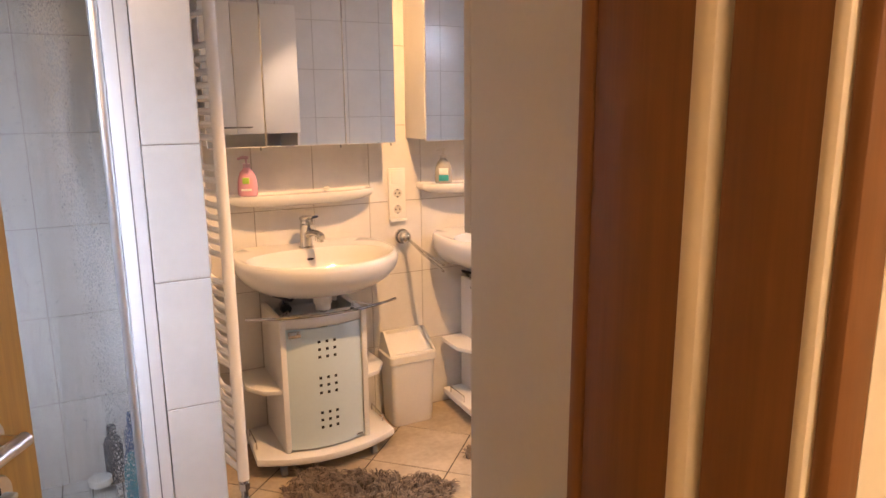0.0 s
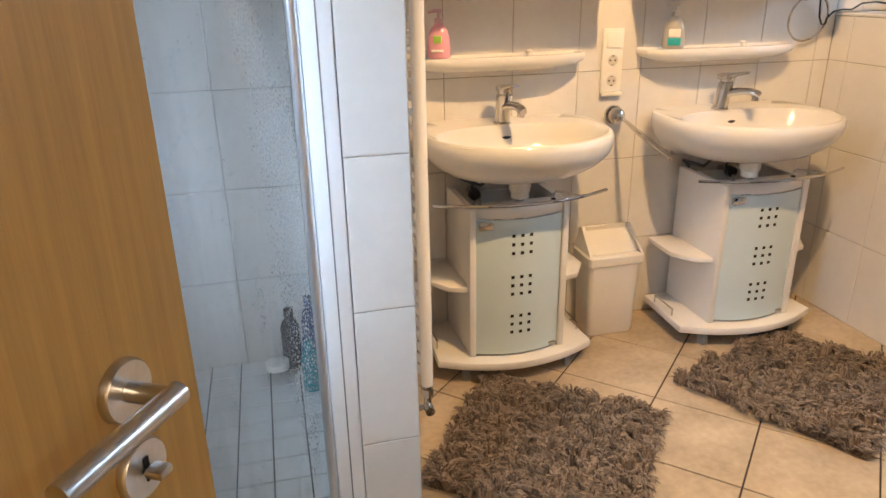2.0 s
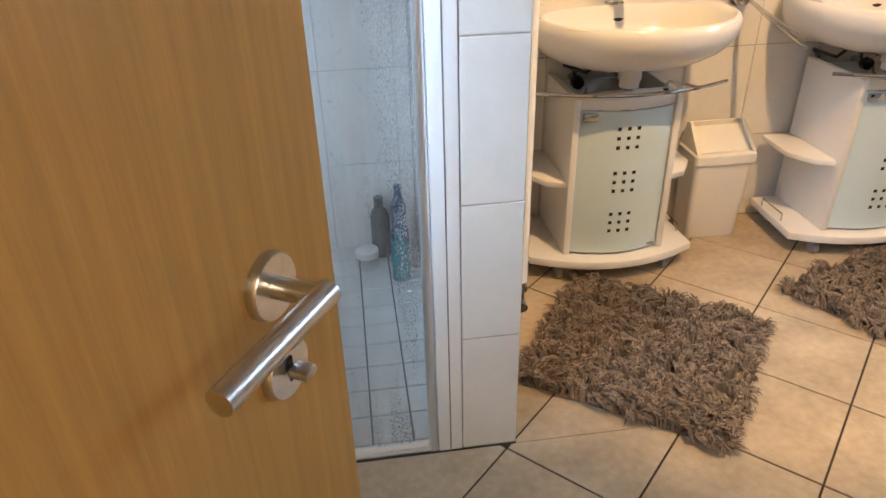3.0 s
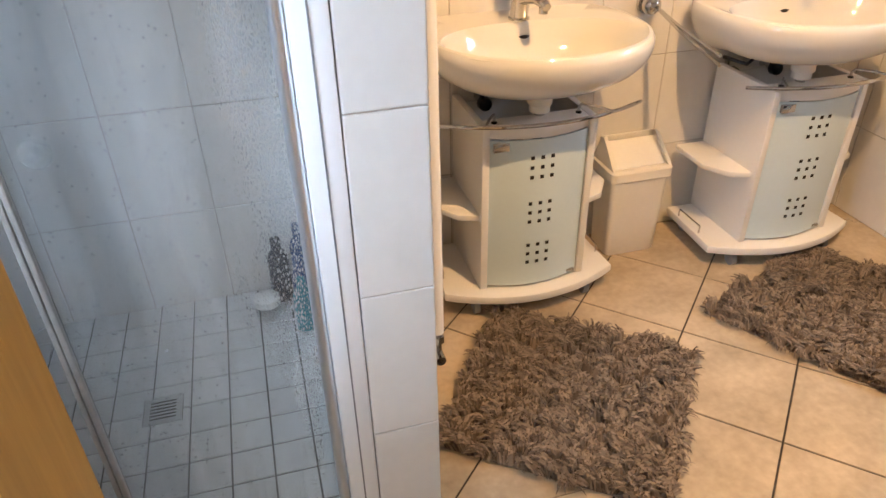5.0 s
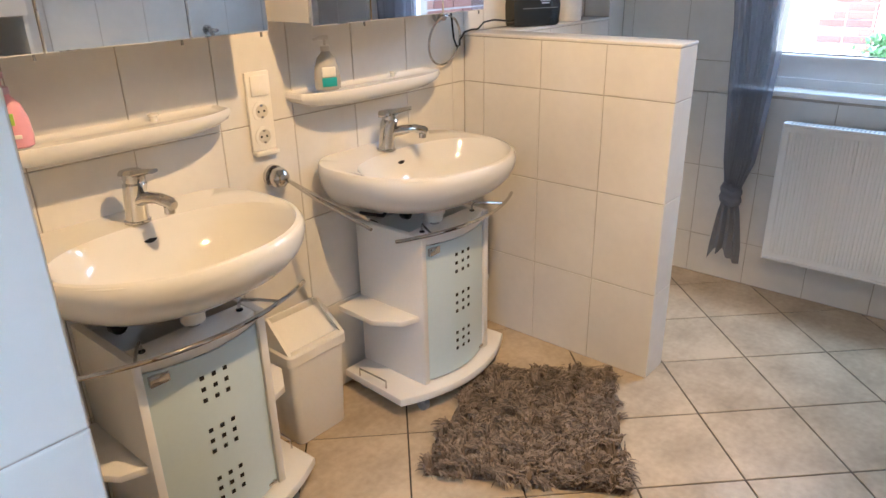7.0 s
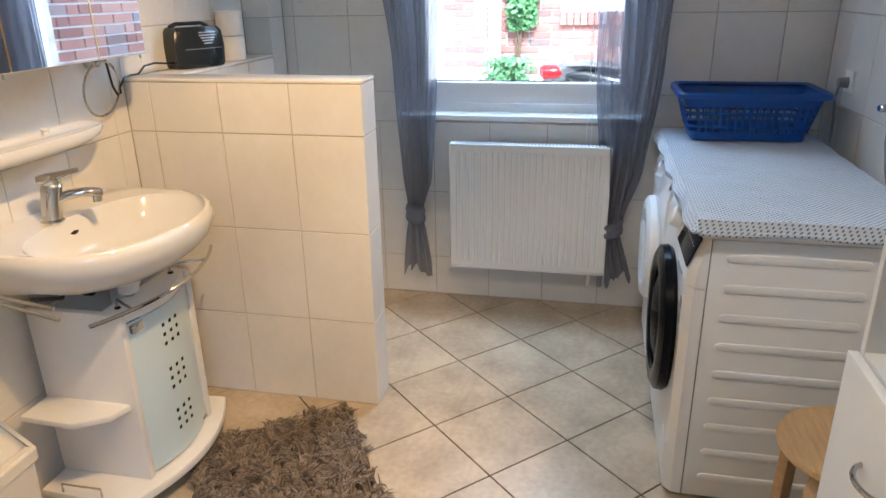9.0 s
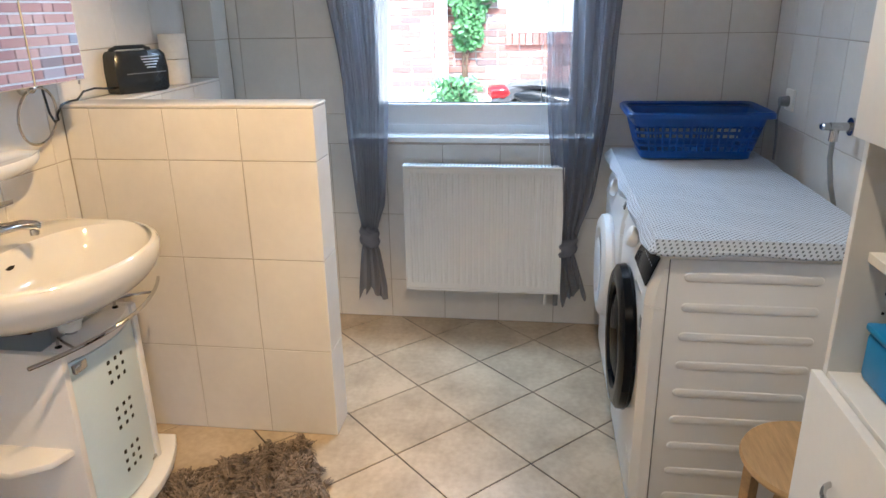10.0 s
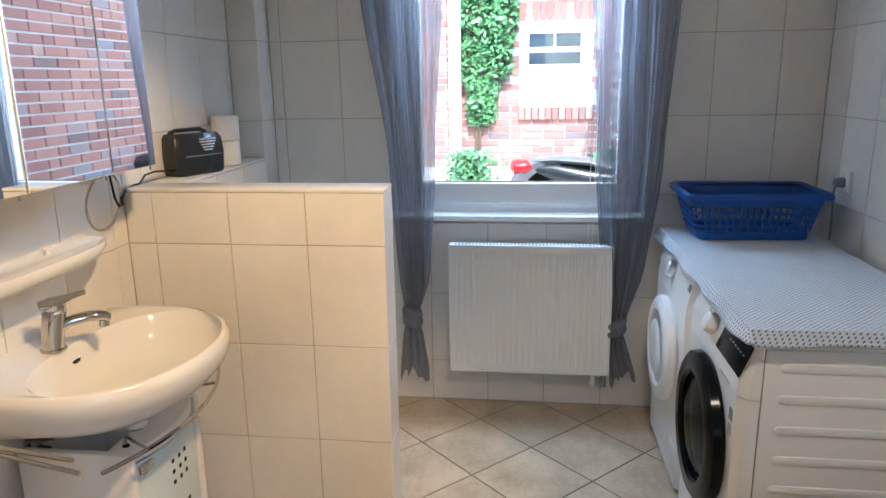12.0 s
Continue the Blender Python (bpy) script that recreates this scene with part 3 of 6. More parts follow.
def faucet(cx, turn):
    f = thing("faucet", (cx, NORTH - 0.098, 0.8625), "chrome single-lever mixer tap on the washbasin", "faucet", "mixer taps", turn=turn)
    part("body", loft([[(0.026 * s * math.cos(a), 0.026 * s * math.sin(a) - lean, z) for a in (2 * math.pi * k / 24 for k in range(24))] for s, lean, z in ((1.10, 0, 0), (1.10, 0, 0.004), (0.95, 0, 0.007), (0.93, 0.004, 0.045), (0.98, 0.010, 0.080), (1.0, 0.013, 0.093), (0.85, 0.014, 0.099))]), CHROME, f)
    ring = lambda y, z, w, h: [(w * math.cos(a), y - h * 0.35 * math.sin(a), z + h * math.sin(a)) for a in (2 * math.pi * k / 16 for k in range(16))]
    part("spout", loft([ring(-0.012, 0.050, 0.017, 0.020), ring(-0.045, 0.064, 0.016, 0.015), ring(-0.085, 0.068, 0.015, 0.0125), ring(-0.115, 0.062, 0.014, 0.012), ring(-0.124, 0.055, 0.012, 0.011)]), CHROME, f)
    part("aerator", cyl((0, -0.110, 0.054), (0, -0.110, 0.038), 0.0115, seg=18), CHROME, f)
    lv = part("lever", loft([[(w * math.cos(a), y, z + h * math.sin(a)) for a in (2 * math.pi * k / 14 for k in range(14))] for y, z, w, h in ((0.018, 0.112, 0.016, 0.010), (0.0, 0.112, 0.024, 0.013), (-0.03, 0.118, 0.019, 0.010), (-0.055, 0.125, 0.016, 0.0065), (-0.080, 0.130, 0.013, 0.005))]), CHROME, f)
    f.scale = (1.10, 1.10, 1.06)
    part("cartridge", lathe([(0.022, 0.097), (0.024, 0.104), (0.024, 0.118), (0.018, 0.125), (0.004, 0.126)], 24, (0, -0.014, 0)), CHROME, f)
    return f


def arc_y(x, half, front, bow):
    """How far the bowed front stands out at x."""
    return front - bow * (1 - (x / half) ** 2)


def vanity(cx):
    v = thing("vanity_cabinet", (cx, 0, 0), "white under-basin cabinet on castors with frosted glass door", "cabinet", "under-basin cabinets")
    yb = NORTH - 0.03
    front = [(x, arc_y(x, 0.29, 2.775, 0.085)) for x in (0.29 - 0.58 * k / 16 for k in range(17))]
    part("base_board", prism([(-0.275, yb), (0.275, yb)] + front, 0.056, 0.086, 0.006), LACQUER, v)
    for s in (-1, 1):
        part("side_panel", box(min(s * 0.1535, s * 0.176), 2.763, 0.0865, max(s * 0.1535, s * 0.176), yb, 0.632, 0.003), LACQUER, v)
        out = [(s * 0.170, yb - 0.005), (s * 0.285, yb - 0.005), (s * 0.292, 2.890), (s * 0.238, 2.806), (s * 0.170, 2.782)]
        part("side_shelf", prism(out if s < 0 else out[::-1], 0.328, 0.348, 0.004), LACQUER, v)
        part("shelf_rail", tube([(s * 0.272, 2.99, 0.087), (s * 0.272, 2.99, 0.115), (s * 0.272, 2.86, 0.115), (s * 0.272, 2.86, 0.087)], 0.003, 8), CHROME, v, "chrome guard rail")
    top = [(x, arc_y(x, 0.153, 2.774, 0.036)) for x in (0.153 - 0.306 * k / 12 for k in range(13))]
    part("top_board", prism([(-0.153, 2.835), (0.153, 2.835)] + top, 0.5965, 0.632, 0.004), LACQUER, v)
    part("back_panel", box(-0.152, yb - 0.012, 0.0866, 0.152, yb - 0.002, 0.604), LACQUER, v)
    outer = [(x, arc_y(x, 0.153, 2.772, 0.034)) for x in (0.152 - 0.304 * k / 14 for k in range(15))]
    inner = [(x, y + 0.006) for x, y in outer][::-1]
    door_ = part("glass_door", prism(outer + inner, 0.094, 0.594, 0.0015, 1), FROST, v, "frosted greenish glass door with square holes")
    # Dark squares set on the glass paint the shade within its holes.
    for gz in (0.506, 0.357, 0.211):
        for i in (-1, 0, 1):
            for j in (-1, 0, 1):
                x = i * 0.031
                y = arc_y(x, 0.153, 2.772, 0.034)
                part("hole", box(x - 0.0055, y - 0.0012, gz + j * 0.031 - 0.0055, x + 0.0055, y + 0.002, gz + j * 0.031 + 0.0055), DARK, door_, smooth=False)
    part("hinge_plate", box(-0.146, arc_y(-0.126, 0.153, 2.772, 0.034) - 0.010, 0.562, -0.098, arc_y(-0.126, 0.153, 2.772, 0.034) + 0.003, 0.588, 0.002), CHROME, v, "chrome glass clamp")
    part("hinge_plate", box(0.114, arc_y(0.130, 0.153, 2.772, 0.034) - 0.005, 0.100, 0.144, arc_y(0.130, 0.153, 2.772, 0.034) + 0.004, 0.110, 0.002), CHROME, v)
    bow = lambda x: 2.752 - 0.078 * (1 - (x / 0.30) ** 2)
    part("towel_bar", tube([(x, bow(x), 0.664) for x in (-0.30 + 0.6 * k / 24 for k in range(25))], 0.0058, 10), CHROME, v, "bowed chrome towel bar")
    for x in (-0.13, 0.13):
        part("bar_bracket", tube([(x, 2.800, 0.6325), (x, 2.800, 0.650), (x * 1.03, 2.792, 0.662), (x * 1.25, 2.752, 0.664), (x * 1.45, bow(x * 1.45), 0.664)], 0.0042, 8), CHROME, v)
        part("bracket_foot", lathe([(0.009, 0.6325), (0.009, 0.636), (0.005, 0.638)], 14, (x, 2.800, 0)), BLACK, v)
    for x, y in ((-0.19, 2.765), (0.19, 2.765), (-0.22, 3.02), (0.22, 3.02)):
        c = part("castor", cyl((x - 0.010, y, 0.0225), (x + 0.010, y, 0.0225), 0.0225, seg=18), GREY, v, "grey plastic castor")
        part("castor_fork", box(x - 0.013, y - 0.010, 0.030, x + 0.013, y + 0.012, 0.0558, 0.003), GREY, c)
    return v


def ceramic_shelf(cx):
    s = thing("ceramic_shelf", (cx, 0, 0), "white ceramic shelf with rounded front on the wall", "shelf", "ceramic shelves")
    n = 25
    def ring(k, z, back=NORTH - 0.0005):
        xs = [0.31 - 0.62 * i / (n - 1) for i in range(n)]
        return [(-0.31 * k, back, z), (0.31 * k, back, z)] + [(x * k, NORTH - (0.075 + 0.062 * (1 - (x / 0.31) ** 4)) * k, z) for x in xs]
    part("board", loft([ring(0.55, 1.035), ring(0.86, 1.045), ring(0.97, 1.060), ring(1.0, 1.072), ring(0.998, 1.083), ring(0.985, 1.088), ring(0.96, 1.085, NORTH - 0.006), ring(0.93, 1.081, NORTH - 0.012)]), CERAMIC, s)
    part("holder_peg", lathe([(0.009, 1.0815), (0.009, 1.092), (0.013, 1.094), (0.013, 1.099), (0.003, 1.101)], 16, (0.115, NORTH - 0.035, 0)), CERAMIC, s, "small white ceramic peg")
    return s


def mirror_cabinet(x0, label):
    m = thing("mirror_cabinet", (x0, 0, 0), label, "cabinet", "mirror cabinets")
    W, YF, Z0, Z1 = 0.745, 2.897, 1.292, 1.985
    part("body", box(0, YF, Z0, W, NORTH - 0.001, Z1, 0.002), LACQUER, m)
    x = 0.0
    for k, w in enumerate((0.215, 0.315, 0.215)):
        d = part("mirror_door", box(x + 0.001, YF - 0.014, Z0 - 0.008, x + w - 0.001, YF - 0.001, Z1 + 0.002, 0.0025, 1), MIRROR, m, "mirrored door", smooth=False)
        part("door_knob", cyl((x + w - 0.02, YF - 0.006, Z0 - 0.0085), (x + w - 0.02, YF - 0.006, Z0 - 0.020), 0.003, seg=8), GREY, d)
        x += w
    part("light_canopy", box(0.08, YF - 0.10, Z1 + 0.0025, W - 0.08, NORTH - 0.02, Z1 + 0.022, 0.004), LACQUER, m)
    return m


for cx, vx, fx, sx, mx in ((1.005, 0.988, 0.998, 1.000, 0.618), (1.897, 1.938, 1.862, 1.858, 1.500)):
    washbasin(cx)
    faucet(fx, 12 if cx < 1.5 else 38)
    vanity(vx)
    ceramic_shelf(sx)
    mirror_cabinet(mx, "white bathroom cabinet with three mirrored doors")


def soap_bottle(x, y, body, cap, label):
    b = thing("soap_bottle", (x, y, 1.0885), label, "bottle", turn=-25)
    part("bottle", lathe([(0.032, 0), (0.038, 0.004), (0.040, 0.025), (0.037, 0.062), (0.028, 0.092), (0.015, 0.106), (0.012, 0.112)], 24, squash=0.62), body, b)
    part("collar", lathe([(0.0145, 0.1122), (0.0145, 0.126), (0.010, 0.128)], 18), cap, b)
    part("pump", tube([(0, 0, 0.126), (0, 0, 0.146)], 0.004, 10), cap, b)
    part("nozzle", tube([(0.010, 0, 0.150), (-0.012, 0, 0.151), (-0.034, 0, 0.145)], [0.007, 0.0065, 0.004], 10), cap, b)
    return b


PINK = mat("pink_liquid_soap", (0.74, 0.36, 0.44), 0.25, vary=0.04)
PUMPPINK = mat("lilac_pump", (0.55, 0.36, 0.42), 0.35, vary=0.04)
CLEAR = mat("clear_soap_bottle", (0.42, 0.40, 0.36), 0.12, vary=0.05)
TEAL = mat("teal_label", (0.03, 0.36, 0.38), 0.4, vary=0.05)
LIME = mat("lime_label", (0.35, 0.55, 0.08), 0.4, vary=0.05)
CLEARPUMP = mat("translucent_pump", (0.62, 0.58, 0.52), 0.3, vary=0.03)
sb = soap_bottle(0.780, 3.015, PINK, PUMPPINK, "pink soap dispenser with green label on the shelf")
part("label", box(-0.013, -0.0255, 0.050, 0.013, -0.0200, 0.074, 0.001), LIME, sb, "round green label")
part("label_text", box(-0.020, -0.0262, 0.022, 0.020, -0.0225, 0.030, 0.0005), PLASTIC, sb, "white writing")
sb = soap_bottle(1.648, 3.015, CLEAR, CLEARPUMP, "clear soap dispenser with teal label on the shelf")
part("label", box(-0.022, -0.0262, 0.012, 0.022, -0.0215, 0.038, 0.001), TEAL, sb, "teal label")
part("label_text", box(-0.020, -0.0255, 0.040, 0.020, -0.0195, 0.068, 0.001), PLASTIC, sb, "white label area")

# Darker beige for the socket cups: the recess shade is put into the colour.
GREYBEIGE = mat("shaded_beige_plastic", (0.62, 0.58, 0.50), 0.5, vary=0.03)
# sockets with switch
sock = thing("power_socket", (1.450, NORTH, 0), "cream triple plate with switch and two sockets", "socket")
part("plate", box(-0.041, -0.011, 0.935, 0.041, -0.0005, 1.160, 0.004), PLASTIC, sock)
part("switch_rocker", box(-0.029, -0.017, 1.092, 0.029, -0.0112, 1.150, 0.003), PLASTIC, sock)
for z in (1.048, 0.975):
    insert = part("socket_insert", lathe([(0.030, 0.0112), (0.030, 0.014), (0.026, 0.0145), (0.0205, 0.0145), (0.020, 0.0118), (0.002, 0.0118)], 28), PLASTIC, sock)
    insert.matrix_basis = pose(0, 0, z, 90, 0, 0)
    part("socket_cup", cyl((0, -0.0119, z), (0, -0.0124, z), 0.0195, seg=28), GREYBEIGE, sock, "socket cup with recess shade in its colour")
    for dx in (-0.0095, 0.0095):
        part("pin_hole", cyl((dx, -0.0125, z), (dx, -0.0130, z), 0.0036, seg=10), DARK, sock)
    for dz in (-0.0165, 0.0165):
        part("earth_clip", box(-0.0035, -0.0150, z + dz - 0.003, 0.0035, -0.0125, z + dz + 0.003), CHROME, sock)
part("plate_ledge", box(-0.040, -0.026, 0.922, 0.040, -0.0005, 0.9345, 0.003), PLASTIC, sock, "small ledge below the sockets")

# double swing-arm towel rail
rail = thing("towel_rail", (1.470, NORTH, 0.850), "chrome swing-arm towel rail on the wall", "towel rail")
part("ball", lathe([(0.004, -0.030), (0.018, -0.026), (0.029, -0.012), (0.031, 0.0), (0.029, 0.012), (0.018, 0.026), (0.004, 0.030)], 24, (0, -0.034, 0)), CHROME, rail)
part("wall_plate", cyl((0, -0.0005, 0), (0, -0.014, 0), 0.034, seg=28), CHROME, rail)
for e in ((0.000, -0.42, -0.078), (0.012, -0.40, -0.058)):
    arm = part("arm", tube([(0.004, -0.05, 0.0), (e[0] * 0.5, e[1] * 0.5, e[2] * 0.5), e], 0.005, 12), CHROME, rail, "hinged chrome arm")

# waste bin with swing lid
bin_ = thing("waste_bin", (1.445, 3.000, 0), "white plastic waste bin with swing lid", "bin")
rr = lambda w, d, z, c=0.02: [(sx * (w - c) + c * math.cos(a), sy * (d - c) + c * math.sin(a), z) for sx, sy, a0 in ((1, 1, 0), (-1, 1, 90), (-1, -1, 180), (1, -1, 270)) for a in (radians(a0 + 30 * i) for i in range(4))]
part("tub", loft([rr(0.094, 0.062, 0.0), rr(0.098, 0.066, 0.01), rr(0.108, 0.074, 0.318), rr(0.104, 0.070, 0.318), rr(0.095, 0.062, 0.02)], cap1=True), PLASTIC, bin_)
hood = part("hood", loft([rr(0.113, 0.079, 0.300), rr(0.116, 0.082, 0.304), rr(0.116, 0.082, 0.335), rr(0.110, 0.076, 0.342)]), PLASTIC, bin_, "hood with raised rim")
for s in (-1, 1):
    bm = bmesh.new()
    tri = [(s * 0.110, -0.070, 0.342), (s * 0.110, 0.073, 0.342), (s * 0.104, 0.050, 0.425), (s * 0.104, 0.030, 0.428)]
    a = [bm.verts.new(p) for p in tri]
    b = [bm.verts.new((p[0] - s * 0.012, p[1], p[2])) for p in tri]
    bm.faces.new(a)
    bm.faces.new(b[::-1])
    for k in range(4):
        bm.faces.new((a[k], a[(k + 1) % 4], b[(k + 1) % 4], b[k]))
    part("hood_cheek", bm, PLASTIC, bin_, smooth=False)
part("hood_back", box(-0.104, 0.048, 0.3425, 0.104, 0.058, 0.424, 0.003), PLASTIC, bin_)
bm = box(-0.096, -0.058, 0, 0.096, 0.052, 0.006, 0.002)
lid = part("swing_lid", bm, PLASTIC, bin_, "tilted swing lid")
lid.matrix_basis = pose(0, -0.010, 0.378, 40, 0, 0)


# ---- shaggy rugs ----
def rug(corners, label):
    cx = sum(c[0] for c in corners) / 4
    cy = sum(c[1] for c in corners) / 4
    r = thing("rug", (cx, cy, 0), label, "rug", "shaggy bath mats")
    p = [Vector((c[0] - cx, c[1] - cy)) for c in corners]
    part("backing", prism([(c.x * 0.97, c.y * 0.97) for c in p], 0.001, 0.010), RUG, r, smooth=False)
    rnd = random.Random(int(cx * 100))
    vs, fs = [], []
    for _ in range(14000):
        a, b = rnd.random(), rnd.random()
        q = p[0] * (1 - a) * (1 - b) + p[1] * a * (1 - b) + p[2] * a * b + p[3] * (1 - a) * b
        q += Vector((noise.noise((q.x * 9, q.y * 9, 3)), noise.noise((q.x * 9, q.y * 9, 7)))) * 0.012
        lock = noise.cell((q.x * 34 + 0.6 * noise.noise((q.x * 20, q.y * 20, 5)), q.y * 34 + 0.6 * noise.noise((q.x * 20, q.y * 20, 9)), cx))
        flow = 3.0 * noise.noise((q.x * 5 + cx, q.y * 5, 1.0)) + 2.4 * lock + rnd.uniform(-0.45, 0.45)
        clump = 0.55 + 0.75 * max(0.0, 0.5 + 0.5 * noise.noise((q.x * 24, q.y * 24, cx)) + 0.35 * lock)
        ln, h = rnd.uniform(0.024, 0.050), rnd.uniform(0.016, 0.034) * clump
        d = Vector((math.cos(flow), math.sin(flow)))
        w = Vector((-d.y, d.x)) * rnd.uniform(0.0017, 0.0036)
        i = len(vs)
        mid, far, tip = q + d * ln * 0.35, q + d * ln * 0.75, q + d * ln
        vs += [(q.x - w.x, q.y - w.y, 0.008), (q.x + w.x, q.y + w.y, 0.008), (mid.x + w.x, mid.y + w.y, 0.008 + h), (mid.x - w.x, mid.y - w.y, 0.008 + h),
               (far.x + w.x * 0.8, far.y + w.y * 0.8, 0.009 + h * 0.95), (far.x - w.x * 0.8, far.y - w.y * 0.8, 0.009 + h * 0.95), (tip.x, tip.y, 0.010 + h * rnd.uniform(0.25, 0.7))]
        fs += [(i, i + 1, i + 2, i + 3), (i + 3, i + 2, i + 4, i + 5), (i + 5, i + 4, i + 6)]
    me = bpy.data.meshes.new("pile")
    me.from_pydata(vs, [], fs)
    me.materials.append(TUFT)
    ob = new("tuft_fleece", me)
    ob.parent = r
    tagged(ob, "long shaggy tufts", kind="stuff")


rug([(0.855, 2.735), (1.345, 2.375), (0.990, 1.905), (0.525, 2.250)], "taupe shaggy bath mat lying askew on the tiles")
rug([(2.035, 2.745), (2.350, 2.365), (1.800, 2.015), (1.485, 2.545)], "taupe shaggy bath mat before the second washbasin")

# ---- shower ----
enclosure = thing("shower_enclosure", (0, 0, 0), "shower doors of limescaled glass in white frames", "shower")
SY, MIDX, LEFTX, RIGHTX = 2.052, -0.135, -0.545, 0.260
SH = 2.0
STRIP = mat("aged_grey_seal", (0.40, 0.375, 0.345), 0.45, vary=0.12, scale=9)
part("wall_profile", box(RIGHTX + 0.022, SY - 0.020, 0.0, PX0 - 0.002, SY + 0.020, SH, 0.004), PVC, enclosure, "white wall profile")
part("wall_profile_groove", box(RIGHTX + 0.050, SY - 0.0215, 0.0, RIGHTX + 0.053, SY - 0.0195, SH), GREY, enclosure)
part("hinge_tube", cyl((RIGHTX + 0.010, SY - 0.006, 0.0), (RIGHTX + 0.010, SY - 0.006, SH), 0.0115, seg=16), ALU, enclosure, "round aluminium hinge profile")
part("wall_profile", box(WEST + 0.001, SY - 0.020, 0.0, LEFTX - 0.022, SY + 0.020, SH, 0.004), PVC, enclosure, "white wall profile")
part("hinge_tube", cyl((LEFTX - 0.010, SY - 0.006, 0.0), (LEFTX - 0.010, SY - 0.006, SH), 0.0115, seg=16), ALU, enclosure)
for x0, x1 in ((LEFTX, MIDX - 0.012), (MIDX + 0.012, RIGHTX)):
    g = part("glass_door", box(x0, SY - 0.003, 0.022, x1, SY + 0.003, SH - 0.02), SHOWER_GLASS, enclosure, "clear glass with limescale runs", smooth=False)
    g.visible_shadow = False
    part("bottom_seal", box(x0, SY - 0.006, 0.006, x1, SY + 0.006, 0.0225, 0.002), PVC, g)
for dx in (-0.0055, 0.0055):
    part("magnet_strip", box(MIDX + dx - 0.0045, SY - 0.009, 0.010, MIDX + dx + 0.0045, SY + 0.009, SH - 0.02, 0.002), STRIP, enclosure, "grey magnetic door strip")
ACRYL = glass_mat("clear_acrylic", (0.97, 0.98, 0.98), 0.03, mist=0.05, mist_color=(0.88, 0.89, 0.90))
for x in (MIDX - 0.067, MIDX + 0.067):
    k = part("knob", lathe([(0.010, 0.003), (0.010, 0.012), (0.020, 0.016), (0.021, 0.026), (0.015, 0.033), (0.004, 0.034)], 24), ACRYL, enclosure, "clear acrylic knob")
    k.matrix_basis = pose(x, SY, 1.010, 90, 0, 0)
    part("knob_cap", lathe([(0.008, 0.0345), (0.008, 0.037), (0.003, 0.038)], 16), ACRYL, k, "clear cap")
part("threshold", box(WEST + 0.002, SY - 0.016, 0.0, PX0 - 0.002, SY + 0.016, 0.0058, 0.002), ALU, enclosure, "flat aluminium threshold")
drain = thing("floor_drain", (-0.162, 2.598, 0), "square steel drain grate in the shower floor", "drain")
part("frame", box(-0.050, -0.050, -0.002, 0.050, 0.050, 0.0035, 0.001), STEEL, drain)
for k in range(6):
    part("slot", box(-0.034, -0.034 + k * 0.0125, 0.0036, 0.034, -0.029 + k * 0.0125, 0.0044), DARK, drain)
SHAMPOO = mat("dark_blue_bottle", (0.02, 0.06, 0.16), 0.3, vary=0.1)
SHTEAL = mat("teal_bottle", (0.02, 0.22, 0.26), 0.3, vary=0.1)
SHGREY = mat("black_bottle", (0.03, 0.035, 0.045), 0.3, vary=0.1)
for x, y, r, h, m, lb in ((0.205, 3.02, 0.034, 0.235, SHGREY, "black shampoo bottle on the shower floor"), (0.270, 2.93, 0.032, 0.205, SHAMPOO, "dark blue shower gel bottle on the shower floor"), (0.262, 2.84, 0.030, 0.190, SHTEAL, "teal shower gel bottle on the shower floor"), (0.275, 3.03, 0.028, 0.27, SHAMPOO, "tall dark blue shampoo bottle")):
    b = thing("shampoo_bottle", (x, y, 0.004), lb, "bottle", "bottles in the shower")
    part("bottle", lathe([(r * 0.9, 0), (r, 0.006), (r, h * 0.70), (r * 0.75, h * 0.80), (r * 0.45, h * 0.84)], 20, squash=0.7), m, b)
    part("cap", lathe([(r * 0.5, h * 0.841), (r * 0.5, h), (r * 0.4, h + 0.003)], 16), m, b)
jar = thing("cream_jar", (0.150, 2.945, 0.004), "clear jar with white lid on the shower floor", "jar")
part("jar", lathe([(0.036, 0), (0.040, 0.006), (0.040, 0.040), (0.034, 0.046)], 24), ACRYL, jar)
part("lid", lathe([(0.041, 0.0465), (0.041, 0.070), (0.036, 0.073)], 24), PLASTIC, jar, "white screw lid")

# ---- towel radiator on the partition ----
tr_ = thing("towel_radiator", (0.597, 0, 0), "white tubular towel radiator on the partition", "radiator")
for y in (2.500, 2.985):
    part("collector", cyl((0, y, 0.175), (0, y, 1.760), 0.0195, seg=20), WHITE_METAL, tr_)
z, k = 0.215, 0
while z < 1.75:
    part("rung", tube([(-0.010, 2.500, z), (-0.034, 2.58, z), (-0.040, 2.74, z), (-0.034, 2.90, z), (-0.010, 2.985, z)], 0.0105, 8), WHITE_METAL, tr_)
    k += 1
    z += 0.040 if k % 8 else 0.095
for zz in (0.38, 1.55):
    for y in (2.60, 2.90):
        part("wall_bracket", cyl((PX1 - 0.597, y, zz), (-0.030, y, zz), 0.009, seg=12), WHITE_METAL, tr_)
for y in (2.500, 2.985):
    valve = part("valve", cyl((0, y, 0.085), (0, y, 0.1745), 0.013, seg=16), CHROME, tr_, "chrome valve")
    part("valve_nut", cyl((0, y, 0.138), (0, y, 0.162), 0.020, seg=6), CHROME, valve)
    part("valve_elbow", tube([(0, y, 0.098), (-0.03, y, 0.092), (PX1 - 0.597, y, 0.092)], 0.010, 12), CHROME, valve)
    part("valve_cap", cyl((0, y, 0.100), (0, y - 0.040, 0.100), 0.015, seg=14), CHROME, valve)

